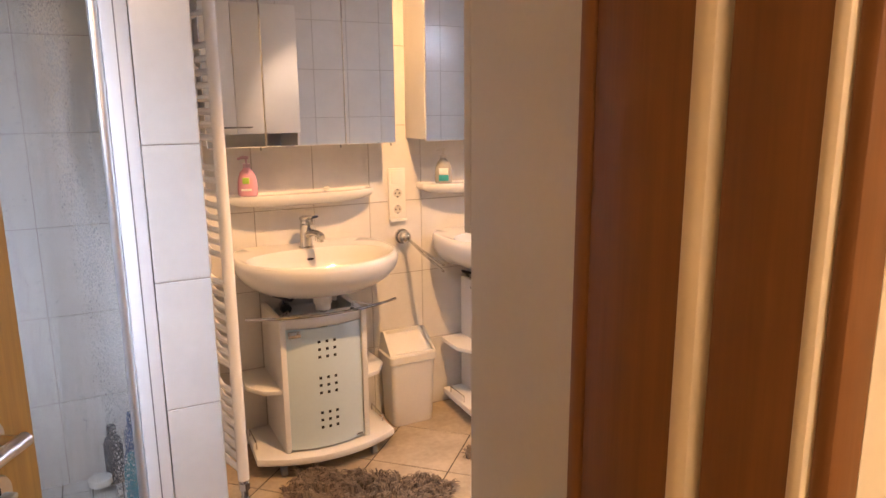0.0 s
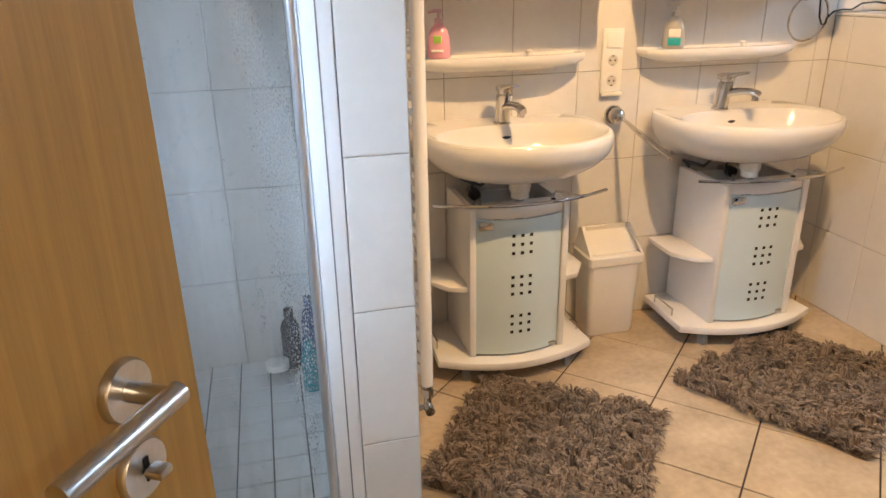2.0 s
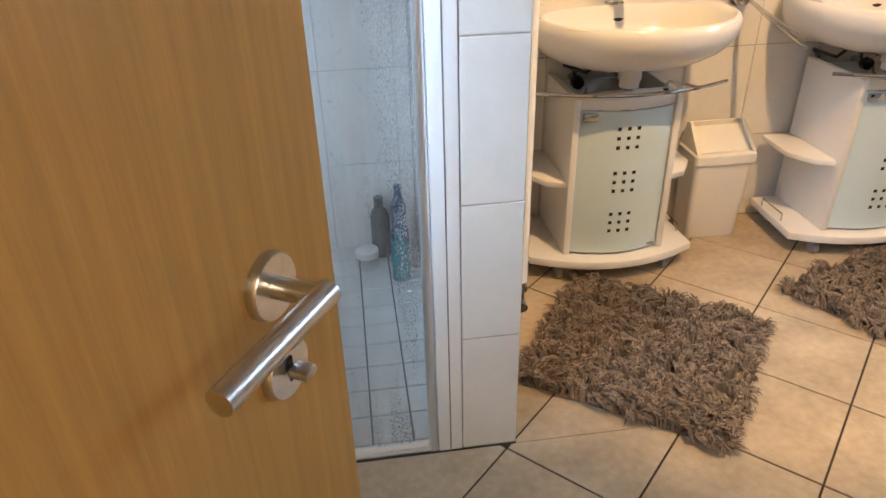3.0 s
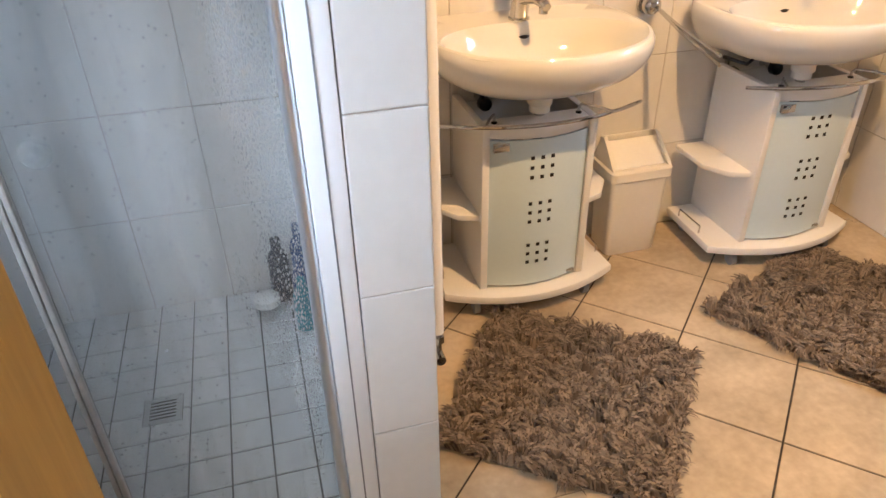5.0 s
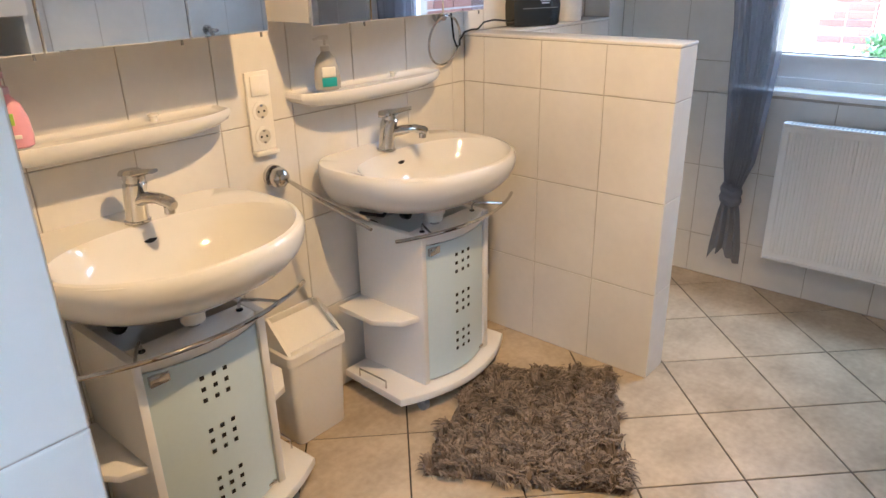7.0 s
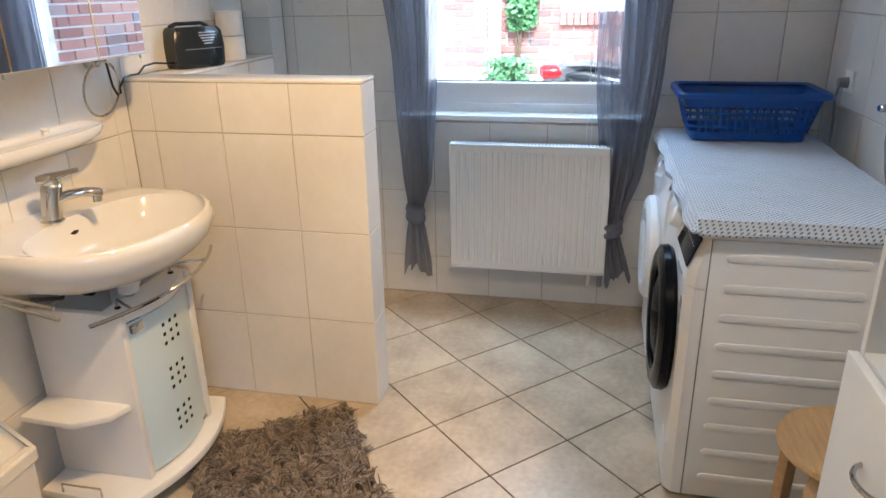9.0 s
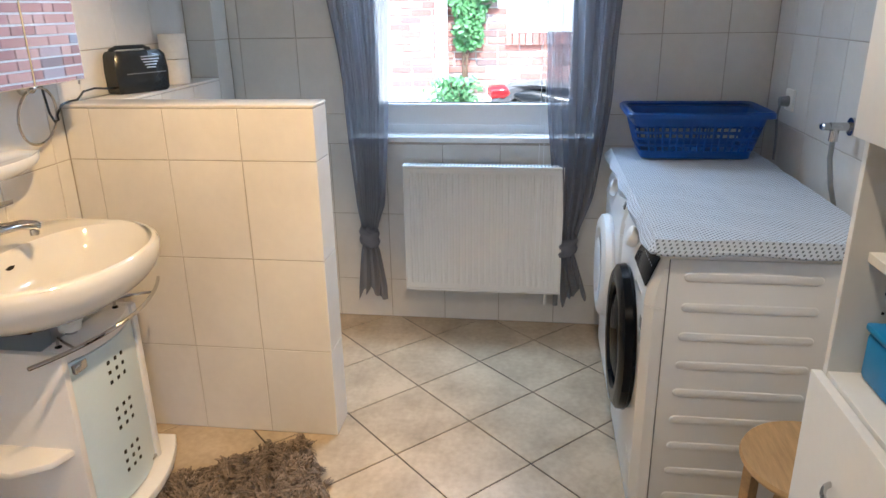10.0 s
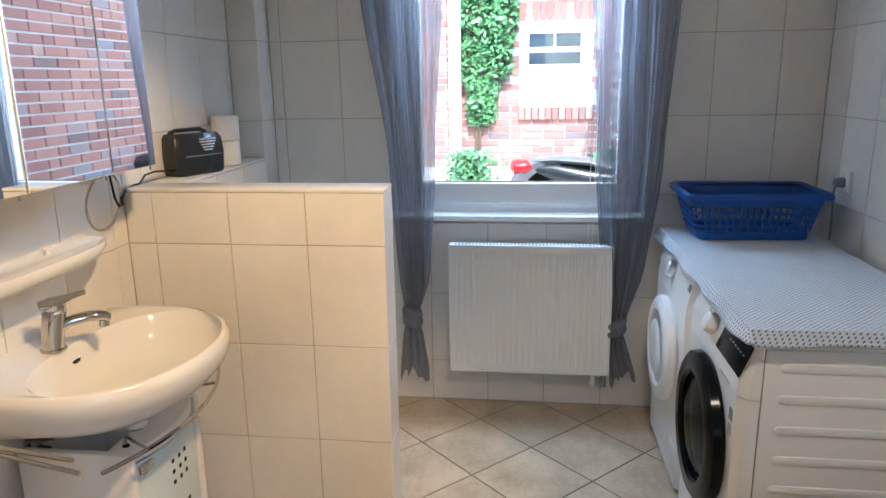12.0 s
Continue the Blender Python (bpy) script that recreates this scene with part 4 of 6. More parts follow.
# ---- things on the half wall and ledge ----
ring_ = thing("towel_ring", (2.245, NORTH, 1.262), "round chrome towel ring on the wall", "towel ring")
part("mount", lathe([(0.026, 0.0005), (0.026, 0.010), (0.020, 0.020), (0.020, 0.034), (0.012, 0.042), (0.003, 0.043)], 24), CHROME, ring_).matrix_basis = pose(0, 0, 0, 90, 0, 0)
part("ring", tube([(0.085 * math.sin(a), -0.034 - 0.012 * math.cos(a), -0.088 + 0.085 * math.cos(a)) for a in (2 * math.pi * k / 40 for k in range(40))], 0.0042, 8, closed=True), CHROME, ring_)
radio = thing("radio", (2.752, 3.026, HZ), "black portable radio with carrying handle on the ledge", "radio", turn=-24)
radio.scale = (0.97, 0.92, 0.88)
part("case", loft([[(sx, sy, z) for sx, sy in ((-w, -d), (-w * 0.8, -d - 0.012), (w * 0.8, -d - 0.012), (w, -d), (w, d), (-w, d))] for w, d, z in ((0.100, 0.040, 0.002), (0.108, 0.044, 0.012), (0.112, 0.045, 0.090), (0.106, 0.042, 0.150), (0.092, 0.034, 0.168))]), BLACK, radio)
part("handle", tube([(-0.088, 0.014, 0.158), (-0.084, 0.012, 0.172), (-0.062, 0.010, 0.181), (0.050, 0.010, 0.181), (0.076, 0.012, 0.171), (0.082, 0.014, 0.156)], 0.0085, 10), BLACK, radio, "black carrying handle")
for i in range(5):
    w = 0.058 - abs(i - 0.5) * 0.009
    part("grille_slat", box(0.030 - w * 0.7, -0.0600, 0.142 - i * 0.011, 0.030 + w * 0.7, -0.0535 + i * 0.0005, 0.147 - i * 0.011, 0.0015), ALU, radio, "silver speaker slat")
part("front_groove", box(-0.075, -0.0590, 0.078, 0.090, -0.0555, 0.081), GREY, radio)
for dx in (-0.02, -0.005, 0.01):
    part("button", box(dx, -0.018, 0.168, dx + 0.010, -0.008, 0.172, 0.001), GREY, radio)
cable = mesh_ob("radio_cable", tube([(2.668, 3.050, 1.215), (2.620, 3.055, 1.216), (2.540, 3.058, 1.226), (2.476, 3.058, 1.222), (2.432, 3.055, 1.200), (2.385, 3.050, 1.202), (2.345, 3.050, 1.196), (2.318, 3.050, 1.170), (2.318, 3.050, 1.152), (2.300, 3.050, 1.150), (2.286, 3.052, 1.178), (2.282, 3.056, 1.240), (2.278, 3.064, 1.310)], 0.0036, 8), BLACK, None, True)
tagged(cable, "thin black radio cable hanging over the half wall", "cable")
for k, z in enumerate((0.0, 0.098)):
    tp = thing("toilet_roll", (3.045 + 0.003 * k, 3.028, HZ + z), "white toilet paper roll stacked on the ledge", "toilet paper", "toilet rolls")
    part("paper", lathe([(0.020, 0.001), (0.052, 0.001), (0.054, 0.004), (0.054, 0.093), (0.052, 0.096), (0.020, 0.096), (0.020, 0.001)], 30), PAPER, tp)
    part("core", lathe([(0.0195, 0.002), (0.0195, 0.095), (0.018, 0.095), (0.018, 0.002)], 20), BIRCH, tp, "cardboard core")

# ---- radiator below the window ----
rad = thing("radiator", (0, 0, 0), "white ribbed panel radiator below the window", "radiator")
RY0, RY1, RZ0, RZ1 = 1.437, 2.165, 0.190, 0.795
bm = bmesh.new()
prof = []
n = 24
step = (RY1 - RY0 - 0.05) / n
prof.append((RY0 + 0.006, 0))
for k in range(n):
    y = RY0 + 0.025 + k * step
    prof += [(y + step * 0.16, 0.0), (y + step * 0.30, 0.007), (y + step * 0.70, 0.007), (y + step * 0.84, 0.0)]
prof.append((RY1 - 0.006, 0))
rows = []
for z, f in ((RZ0 + 0.012, 0), (RZ0 + 0.035, 0), (RZ0 + 0.045, 1), (RZ1 - 0.045, 1), (RZ1 - 0.035, 0), (RZ1 - 0.014, 0)):
    rows.append([bm.verts.new((3.342 + d * f, y, z)) for y, d in prof])
for a, b in zip(rows, rows[1:]):
    for k in range(len(a) - 1):
        bm.faces.new((a[k], a[k + 1], b[k + 1], b[k]))
part("front_panel", bm, WHITE_METAL, rad, "ribbed front panel")
part("back_panel", box(3.352, RY0 + 0.012, RZ0 + 0.01, 3.398, RY1 - 0.012, RZ1 - 0.012, 0.004), WHITE_METAL, rad)
for y in (RY0, RY1 - 0.008):
    part("side_cover", box(3.340, y, RZ0, 3.402, y + 0.008, RZ1, 0.003), WHITE_METAL, rad)
part("top_grille", box(3.340, RY0 + 0.0085, RZ1 - 0.013, 3.402, RY1 - 0.0085, RZ1 - 0.001, 0.002), WHITE_METAL, rad)
# Grey bars laid on the grille paint the shade in its slots.
for k in range(44):
    y = RY0 + 0.02 + k * (RY1 - RY0 - 0.04) / 44
    part("grille_slot", box(3.350, y, RZ1 - 0.0012, 3.394, y + 0.007, RZ1 + 0.0004), GREY, rad, smooth=False)
part("bottom_edge", box(3.340, RY0 + 0.0085, RZ0, 3.352, RY1 - 0.0085, RZ0 + 0.0115, 0.002), WHITE_METAL, rad)
v_ = part("valve", cyl((3.372, RY0 + 0.02, 0.125), (3.372, RY0 + 0.02, RZ0 + 0.012), 0.012, seg=14), GREY, rad, "grey valve")
part("pipe", tube([(3.372, RY0 + 0.02, 0.14), (3.40, RY0 + 0.02, 0.12), (EAST, RY0 + 0.02, 0.118)], 0.009, 10), GREY, v_)
part("pipe", tube([(3.372, RY0 + 0.07, RZ0 + 0.01), (3.372, RY0 + 0.07, 0.13), (3.40, RY0 + 0.07, 0.12), (EAST, RY0 + 0.07, 0.118)], 0.009, 10), WHITE_METAL, v_)
for y in (RY0 + 0.12, RY1 - 0.12):
    part("wall_bracket", box(3.3985, y - 0.015, 0.30, EAST, y + 0.015, 0.70), WHITE_METAL, rad)


# ---- curtains ----
def curtain(shape, knot_at, tail_shape, seed, label):
    """shape: rows of height, middle and width of the hanging drape; knot_at: middle and height of the knot; tail_shape: rows of height, middle and width below it."""
    c = thing("curtain", (3.365, 0, 0), label, "curtain", "knotted curtains")
    n = 110
    ky, kz = knot_at

    def along(z):
        for (z0, y0, w0), (z1, y1, w1) in zip(shape, shape[1:]):
            if z >= z1:
                f = (z0 - z) / (z0 - z1)
                f = f * f * (3 - 2 * f) * 0.4 + f * 0.6
                return y0 + (y1 - y0) * f, w0 + (w1 - w0) * f
        return shape[-1][1:]

    bm = bmesh.new()
    prev = None
    top, low, steps = shape[0][0], shape[-1][0], 30
    for r in range(steps + 1):
        z = top + (low - top) * r / steps
        yc, w = along(z)
        t = r / steps
        amp = 0.026 * (1 - 0.25 * t)
        row = []
        for k in range(n + 1):
            u = k / n
            fold = math.sin(u * 2 * math.pi * 4.2 + seed + 0.5 * math.sin(z * 1.3 + u * 4) + 1.2 * math.sin(u * 7 + seed)) + 0.45 * math.sin(u * 27 + seed * 3 + 0.4 * z) + 0.25 * math.sin(u * 2 * math.pi * 15 + z)
            row.append(bm.verts.new((amp * fold + 0.006 * math.sin(u * 5 + z * 3), yc + (u - 0.5) * w + 0.004 * math.sin(z * 6 + u * 9), z)))
        if prev:
            for k in range(n):
                bm.faces.new((prev[k], prev[k + 1], row[k + 1], row[k]))
        prev = row
    part("drape", bm, CURTAIN, c, "hanging grey voile in folds")
    ring = [(2 * math.pi * k / 28, 0.042 + 0.003 * math.sin(3 * 2 * math.pi * k / 28 + seed)) for k in range(28)]
    rings = []
    for z, s in ((0.040, 0.70), (0.034, 1.0), (0.020, 1.14), (0.006, 1.02), (-0.002, 0.98), (-0.016, 1.15), (-0.032, 1.05), (-0.042, 0.72)):
        rings.append([(r * s * 0.85 * math.cos(a), ky + r * s * math.sin(a), kz + z + 0.016 * math.sin(a + seed) + 0.003 * math.sin(5 * a)) for a, r in ring])
    part("knot", loft(rings), CURTAIN, c, "knotted end")
    bm = bmesh.new()
    prev = None
    for q, (z, yc, w) in enumerate(tail_shape):
        drop = q / (len(tail_shape) - 1)
        row = []
        for k in range(49):
            u = k / 48
            ruffle = 0.024 * (0.5 + 0.6 * drop) * math.sin(u * 2 * math.pi * 3.5 + seed + 0.6 * math.sin(9 * u)) + 0.008 * math.sin(u * 41 + seed)
            ragged = drop * (0.030 * math.sin(u * 6 + seed) + 0.018 * math.sin(u * 17 + seed * 2))
            row.append(bm.verts.new((ruffle, yc + (u - 0.5) * w, z - ragged)))
        if prev:
            for k in range(48):
                bm.faces.new((prev[k], prev[k + 1], row[k + 1], row[k]))
        prev = row
    part("tail", bm, CURTAIN, c, "loose ruffled tail below the knot")
    for k in range(5):
        y = shape[0][1] + (k / 4 - 0.5) * shape[0][2]
        part("curtain_ring", tube([(0.018 * math.cos(a), y, 2.235 + 0.018 * math.sin(a)) for a in (2 * math.pi * j / 14 for j in range(14))], 0.0025, 6, closed=True), STEEL, c)
    return c


curtain([(2.22, 2.360, 0.40), (1.84, 2.352, 0.335), (1.13, 2.322, 0.205), (0.61, 2.327, 0.132), (0.48, 2.338, 0.075)], (2.338, 0.450), [(0.43, 2.338, 0.055), (0.37, 2.336, 0.085), (0.30, 2.334, 0.105), (0.22, 2.332, 0.125), (0.15, 2.333, 0.130)], 1.0, "grey sheer curtain knotted at its lower end")
curtain([(2.22, 1.392, 0.38), (1.82, 1.390, 0.345), (1.13, 1.386, 0.280), (0.68, 1.394, 0.180), (0.46, 1.410, 0.080)], (1.411, 0.425), [(0.40, 1.411, 0.055), (0.34, 1.404, 0.080), (0.27, 1.392, 0.100), (0.20, 1.378, 0.115), (0.17, 1.372, 0.120)], 2.6, "grey sheer curtain knotted beside the radiator")
rod = thing("curtain_rod", (3.365, 0, 2.245), "steel curtain rod above the window", "curtain rod")
part("rod", cyl((0, 1.10, 0), (0, 2.66, 0), 0.010, seg=14), STEEL, rod)
for y in (1.16, 2.60):
    part("bracket", cyl((0, y, 0), (EAST - 3.365, y, 0), 0.008, seg=12), STEEL, rod)
cord = thing("blind_cord", (3.345, 0, 0), "thin white cords hanging before the window", "cord")
for y in (1.525, 1.545):
    part("cord", tube([(0, y, 2.20), (0.004, y + 0.004, 1.2), (-0.006, y + 0.012, 0.35)], 0.0012, 6), PVC, cord)
part("cord_mount", box(-0.01, 1.515, 2.2005, EAST - 3.345, 1.555, 2.215), PVC, cord)


# ---- washing machine and dryer ----
PANEL = mat("appliance_white", (0.80, 0.81, 0.82), 0.30, vary=0.01, scale=4)
GLOSS = mat("black_door_gloss", (0.006, 0.007, 0.009), 0.16, vary=0.1, spec=0.12)
RUBBER = mat("grey_rubber", (0.10, 0.10, 0.105), 0.5, vary=0.1)
LABELS = mat("printed_label", (0.35, 0.36, 0.38), 0.4, vary=0.05)


def side_ribs(m, y0, y1):
    """Pressed bars with rounded ends, standing out of the side panel."""
    for k in range(9):
        z = 0.085 + k * 0.087
        half = 0.015
        ends = []
        for w, out in ((1.0, 0.0), (0.86, -0.0032), (0.55, -0.0045)):
            ring = []
            for c, a0 in ((y1 - half, -90), (y0 + half, 90)):
                for q in range(9):
                    a = radians(a0 + q * 22.5)
                    ring.append((out, c + half * w * math.cos(a), z + half * 0.85 * w * math.sin(a)))
            ends.append(ring)
        part("side_rib", loft(ends), PANEL, m)


def front_loader(x0, label, washer):
    m = thing("washing_machine" if washer else "tumble_dryer", (x0, 0, 0), label, "washing machine" if washer else "dryer")
    W, D0, D1, Z = 0.597, 0.66, 1.205, 0.850
    part("body", box(0, D0, 0.012, W, D1, Z - 0.02, 0.006), PANEL, m)
    bm = loft([[(x, y, z) for x, y in ((0.0, D1 + 0.001), (0.004, D1 + 0.030), (0.030, D1 + 0.052), (W - 0.030, D1 + 0.052), (W - 0.004, D1 + 0.030), (W, D1 + 0.001))] for z in (0.014, 0.60, 0.685)])
    part("front_panel", bm, PANEL, m)
    bm = loft([[(x, y - lean, z) for x, y in ((0.0, D1 + 0.001 + lean), (0.004, D1 + 0.030), (0.030, D1 + 0.053), (W - 0.030, D1 + 0.053), (W - 0.004, D1 + 0.030), (W, D1 + 0.001 + lean))] for z, lean in ((0.687, 0.0), (0.735, 0.004), (0.80, 0.020), (0.836, 0.036))])
    part("control_panel", bm, PANEL, m, "slanted control panel")
    part("lid", box(0.0, D0, Z - 0.0195, W, D1 + 0.012, Z, 0.004), PANEL, m)
    dz, R = (0.458, 0.226) if washer else (0.470, 0.200)
    disc = lambda prof: lathe(prof, 48)
    rim = part("door_ring", disc([(R, 0.0), (R * 1.04, 0.012), (R * 1.02, 0.034), (R * 0.93, 0.046), (R * 0.76, 0.046), (R * 0.72, 0.036), (R * 0.72, 0.004)]), GLOSS if washer else PANEL, m, "glossy black door ring" if washer else "round white door")
    rim.matrix_basis = pose(W / 2, D1 + 0.053, dz, -90, 0, 0)
    if washer:
        part("drum_seal", disc([(R * 0.715, 0.004), (R * 0.715, 0.010), (R * 0.60, 0.012), (R * 0.60, 0.004)]), STEEL, m).matrix_basis = rim.matrix_basis
        part("drum", disc([(R * 0.595, 0.0045), (R * 0.595, 0.0065), (R * 0.30, 0.0065)]), RUBBER, m).matrix_basis = rim.matrix_basis
        part("door_glass", disc([(R * 0.70, 0.020), (R * 0.60, 0.036), (R * 0.40, 0.046), (R * 0.10, 0.050)]), DOORGLASS, m, "domed glass").matrix_basis = rim.matrix_basis
        part("display", box(0.02, -0.002, -0.046, 0.25, 0.003, 0.044, 0.003), GLOSS, m, "black touch display").matrix_basis = pose(0, D1 + 0.037, 0.784, 21, 0, 0)
        for k in range(6):
            part("display_mark", box(0.045 + 0.024 * k, 0.0031, 0.006, 0.056 + 0.024 * k, 0.0036, 0.010), LABELS, m, smooth=False).matrix_basis = pose(0, D1 + 0.037, 0.784, 21, 0, 0)
        part("energy_label", box(0.046, D1 + 0.0522, 0.60, 0.074, D1 + 0.0535, 0.635), GREY, m, "small dark sticker")
        part("energy_label", box(0.048, D1 + 0.0522, 0.555, 0.074, D1 + 0.0533, 0.590, 0.0005), LABELS, m)
        part("text_strip", box(0.09, D1 + 0.0522, 0.690, 0.19, D1 + 0.0545, 0.697), LABELS, m, "printed line")
    else:
        part("door_recess", disc([(R * 0.55, 0.0465), (R * 0.52, 0.050), (R * 0.10, 0.050)]), PANEL, m).matrix_basis = rim.matrix_basis
        part("display", box(0.04, -0.002, -0.012, 0.075, 0.003, 0.014, 0.002), GREY, m, "small display").matrix_basis = pose(0, D1 + 0.037, 0.784, 21, 0, 0)
    knob = part("programme_knob", lathe([(0.032, 0), (0.033, 0.006), (0.030, 0.028), (0.024, 0.032), (0.004, 0.032)], 28), PANEL if washer else ALU, m, "round programme knob")
    knob.matrix_basis = pose(W * 0.55, D1 + 0.040, 0.780, -69, 0, 0)
    part("detergent_drawer", box(W - 0.19, -0.003, -0.030, W - 0.03, 0.0035, 0.034, 0.004), PANEL, m).matrix_basis = pose(0, D1 + 0.038, 0.784, 21, 0, 0)
    side_ribs(m, 0.815, 1.165)
    part("corner_seam", box(-0.0008, D1 - 0.002, 0.02, 0.001, D1 + 0.0005, 0.83), GREY, m, smooth=False)
    part("filter_flap", box(0.04, D1 + 0.0522, 0.06, 0.14, D1 + 0.054, 0.16, 0.0008), PANEL, m)
    for x in (0.05, W - 0.05):
        for y in (D0 + 0.05, D1 - 0.05):
            part("foot", cyl((x, y, 0), (x, y, 0.0119), 0.02, seg=12), GREY, m)
    return m


front_loader(2.092, "white front-loading washing machine with black door ring", True)
front_loader(2.715, "white tumble dryer standing beside the washing machine", False)


def dotted(name, side):
    """Pale cotton with small dark dots; side: for the hanging edge."""
    m = bpy.data.materials.new(name)
    m.use_nodes = True
    nt = m.node_tree
    geo = nt.nodes.new("ShaderNodeNewGeometry")
    sep = nt.nodes.new("ShaderNodeSeparateXYZ")
    nt.links.new(geo.outputs["Position"], sep.inputs[0])
    com = nt.nodes.new("ShaderNodeCombineXYZ")
    if side:
        add = nt.nodes.new("ShaderNodeMath")
        nt.links.new(sep.outputs["X"], add.inputs[0])
        nt.links.new(sep.outputs["Y"], add.inputs[1])
        nt.links.new(add.outputs[0], com.inputs["X"])
        nt.links.new(sep.outputs["Z"], com.inputs["Y"])
    else:
        nt.links.new(sep.outputs["X"], com.inputs["X"])
        nt.links.new(sep.outputs["Y"], com.inputs["Y"])
    rot = nt.nodes.new("ShaderNodeMapping")
    rot.inputs["Rotation"].default_value = (0, 0, radians(45))
    rot.inputs["Scale"].default_value = (88, 88, 88)
    nt.links.new(com.outputs[0], rot.inputs["Vector"])
    vor = nt.nodes.new("ShaderNodeTexVoronoi")
    vor.voronoi_dimensions = "2D"
    vor.inputs["Randomness"].default_value = 0.0
    vor.inputs["Scale"].default_value = 1.0
    nt.links.new(rot.outputs[0], vor.inputs["Vector"])
    dot = nt.nodes.new("ShaderNodeMapRange")
    dot.inputs["From Min"].default_value = 0.20
    dot.inputs["From Max"].default_value = 0.30
    nt.links.new(vor.outputs["Distance"], dot.inputs["Value"])
    cm = nt.nodes.new("ShaderNodeMix")
    cm.data_type = "RGBA"
    cm.inputs["A"].default_value = (0.12, 0.14, 0.18, 1)
    cm.inputs["B"].default_value = (0.54, 0.60, 0.69, 1)
    nt.links.new(dot.outputs[0], cm.inputs["Factor"])
    b = nt.nodes["Principled BSDF"]
    nt.links.new(cm.outputs["Result"], b.inputs["Base Color"])
    b.inputs["Roughness"].default_value = 0.9
    wv = nt.nodes.new("ShaderNodeTexNoise")
    wv.inputs["Scale"].default_value = 60
    nt.links.new(geo.outputs["Position"], wv.inputs["Vector"])
    bn = nt.nodes.new("ShaderNodeBump")
    bn.inputs["Strength"].default_value = 0.4
    bn.inputs["Distance"].default_value = 0.003
    nt.links.new(wv.outputs["Fac"], bn.inputs["Height"])
    nt.links.new(bn.outputs["Normal"], b.inputs["Normal"])
    return m


DOTS, DOTS_SIDE = dotted("dotted_cotton", False), dotted("dotted_cotton_edge", True)
cover = thing("machine_cover", (0, 0, 0), "dotted padded cover spread over both machines", "cover")
CX0, CX1, CY0, CY1 = 2.062, 3.345, 0.655, 1.268
bm = bmesh.new()
nx, ny = 60, 32
grid = []
for i in range(nx + 1):
    r = []
    for j in range(ny + 1):
        x, y = CX0 + (CX1 - CX0) * i / nx, CY0 + (CY1 - CY0) * j / ny
        d = min(x - CX0, CX1 - x, CY1 - y, y - CY0)
        drop = max(0, 1 - d / 0.022)
        z = 0.888 + 0.005 * noise.noise((x * 6, y * 6, 0)) + 0.0025 * noise.noise((x * 17, y * 17, 4)) - 0.030 * drop ** 2
        z += 0.006 * math.exp(-((y - 0.98 - 0.10 * (x - 2.5)) / 0.012) ** 2) * math.exp(-((x - 2.55) / 0.11) ** 2)
        r.append(bm.verts.new((x, y + (0.006 * math.sin(x * 21) if j == ny else 0), z)))
    grid.append(r)
for i in range(nx):
    for j in range(ny):
        bm.faces.new((grid[i][j], grid[i + 1][j], grid[i + 1][j + 1], grid[i][j + 1]))
rim = [grid[i][0] for i in range(nx + 1)] + [grid[nx][j] for j in range(1, ny + 1)] + [grid[i][ny] for i in range(nx - 1, -1, -1)] + [grid[0][j] for j in range(ny - 1, 0, -1)]
low = [bm.verts.new((v.co.x + (0.004 if v.co.x < 2.5 else -0.004), v.co.y + (-0.004 if v.co.y > 1 else 0.004), 0.852 if v.co.y < CY1 - 0.02 else 0.842 + 0.010 * math.sin(v.co.x * 13))) for v in rim]
for k in range(len(rim)):
    j = (k + 1) % len(rim)
    bm.faces.new((rim[k], rim[j], low[j], low[k])).material_index = 1
for f in bm.faces:
    if f.calc_center_median().z < 0.882:
        f.material_index = 1
pad = part("padding", bm, DOTS, cover)
pad.data.materials.append(DOTS_SIDE)
part("hem", tube([(CX0 + 0.004, y, 0.856 + 0.004 * math.sin(y * 20)) for y in (CY0 + 0.02 + k * 0.03 for k in range(20))], 0.007, 8), DOTS_SIDE, cover)

# ---- laundry basket ----
basket = thing("laundry_basket", (3.205, 0.950, 0.8955), "blue perforated plastic laundry basket on the cover", "basket")
BW, BD = 0.130, 0.205
def brect(w, d, z, c=0.035):
    return [(sx * (w - c) + c * math.cos(a), sy * (d - c) + c * math.sin(a), z) for sx, sy, a0 in ((1, 1, 0), (-1, 1, 90), (-1, -1, 180), (1, -1, 270)) for a in (radians(a0 + 22.5 * i) for i in range(5))]
grow = lambda z: 1 + 0.24 * (z / 0.18)
part("base", loft([brect(BW, BD, 0.0), brect(BW * 1.02, BD * 1.02, 0.03), brect(BW * 1.02 - 0.003, BD * 1.02 - 0.003, 0.03), brect(BW - 0.003, BD - 0.003, 0.004)]), BLUE, basket)
part("upper_band", loft([brect(BW * grow(0.128), BD * grow(0.128), 0.128), brect(BW * 1.22, BD * 1.22, 0.166), brect(BW * 1.22 - 0.003, BD * 1.22 - 0.003, 0.166), brect(BW * grow(0.128) - 0.003, BD * grow(0.128) - 0.003, 0.128), brect(BW * grow(0.128), BD * grow(0.128), 0.128)], cap0=False, cap1=False), BLUE, basket)
part("rim", loft([brect(BW * 1.22, BD * 1.22, 0.164), brect(BW * 1.36, BD * 1.30, 0.168), brect(BW * 1.40, BD * 1.32, 0.160), brect(BW * 1.40, BD * 1.32, 0.176), brect(BW * 1.34, BD * 1.29, 0.183), brect(BW * 1.20, BD * 1.20, 0.176)], cap0=False, cap1=False), BLUE, basket, "broad folded rim")
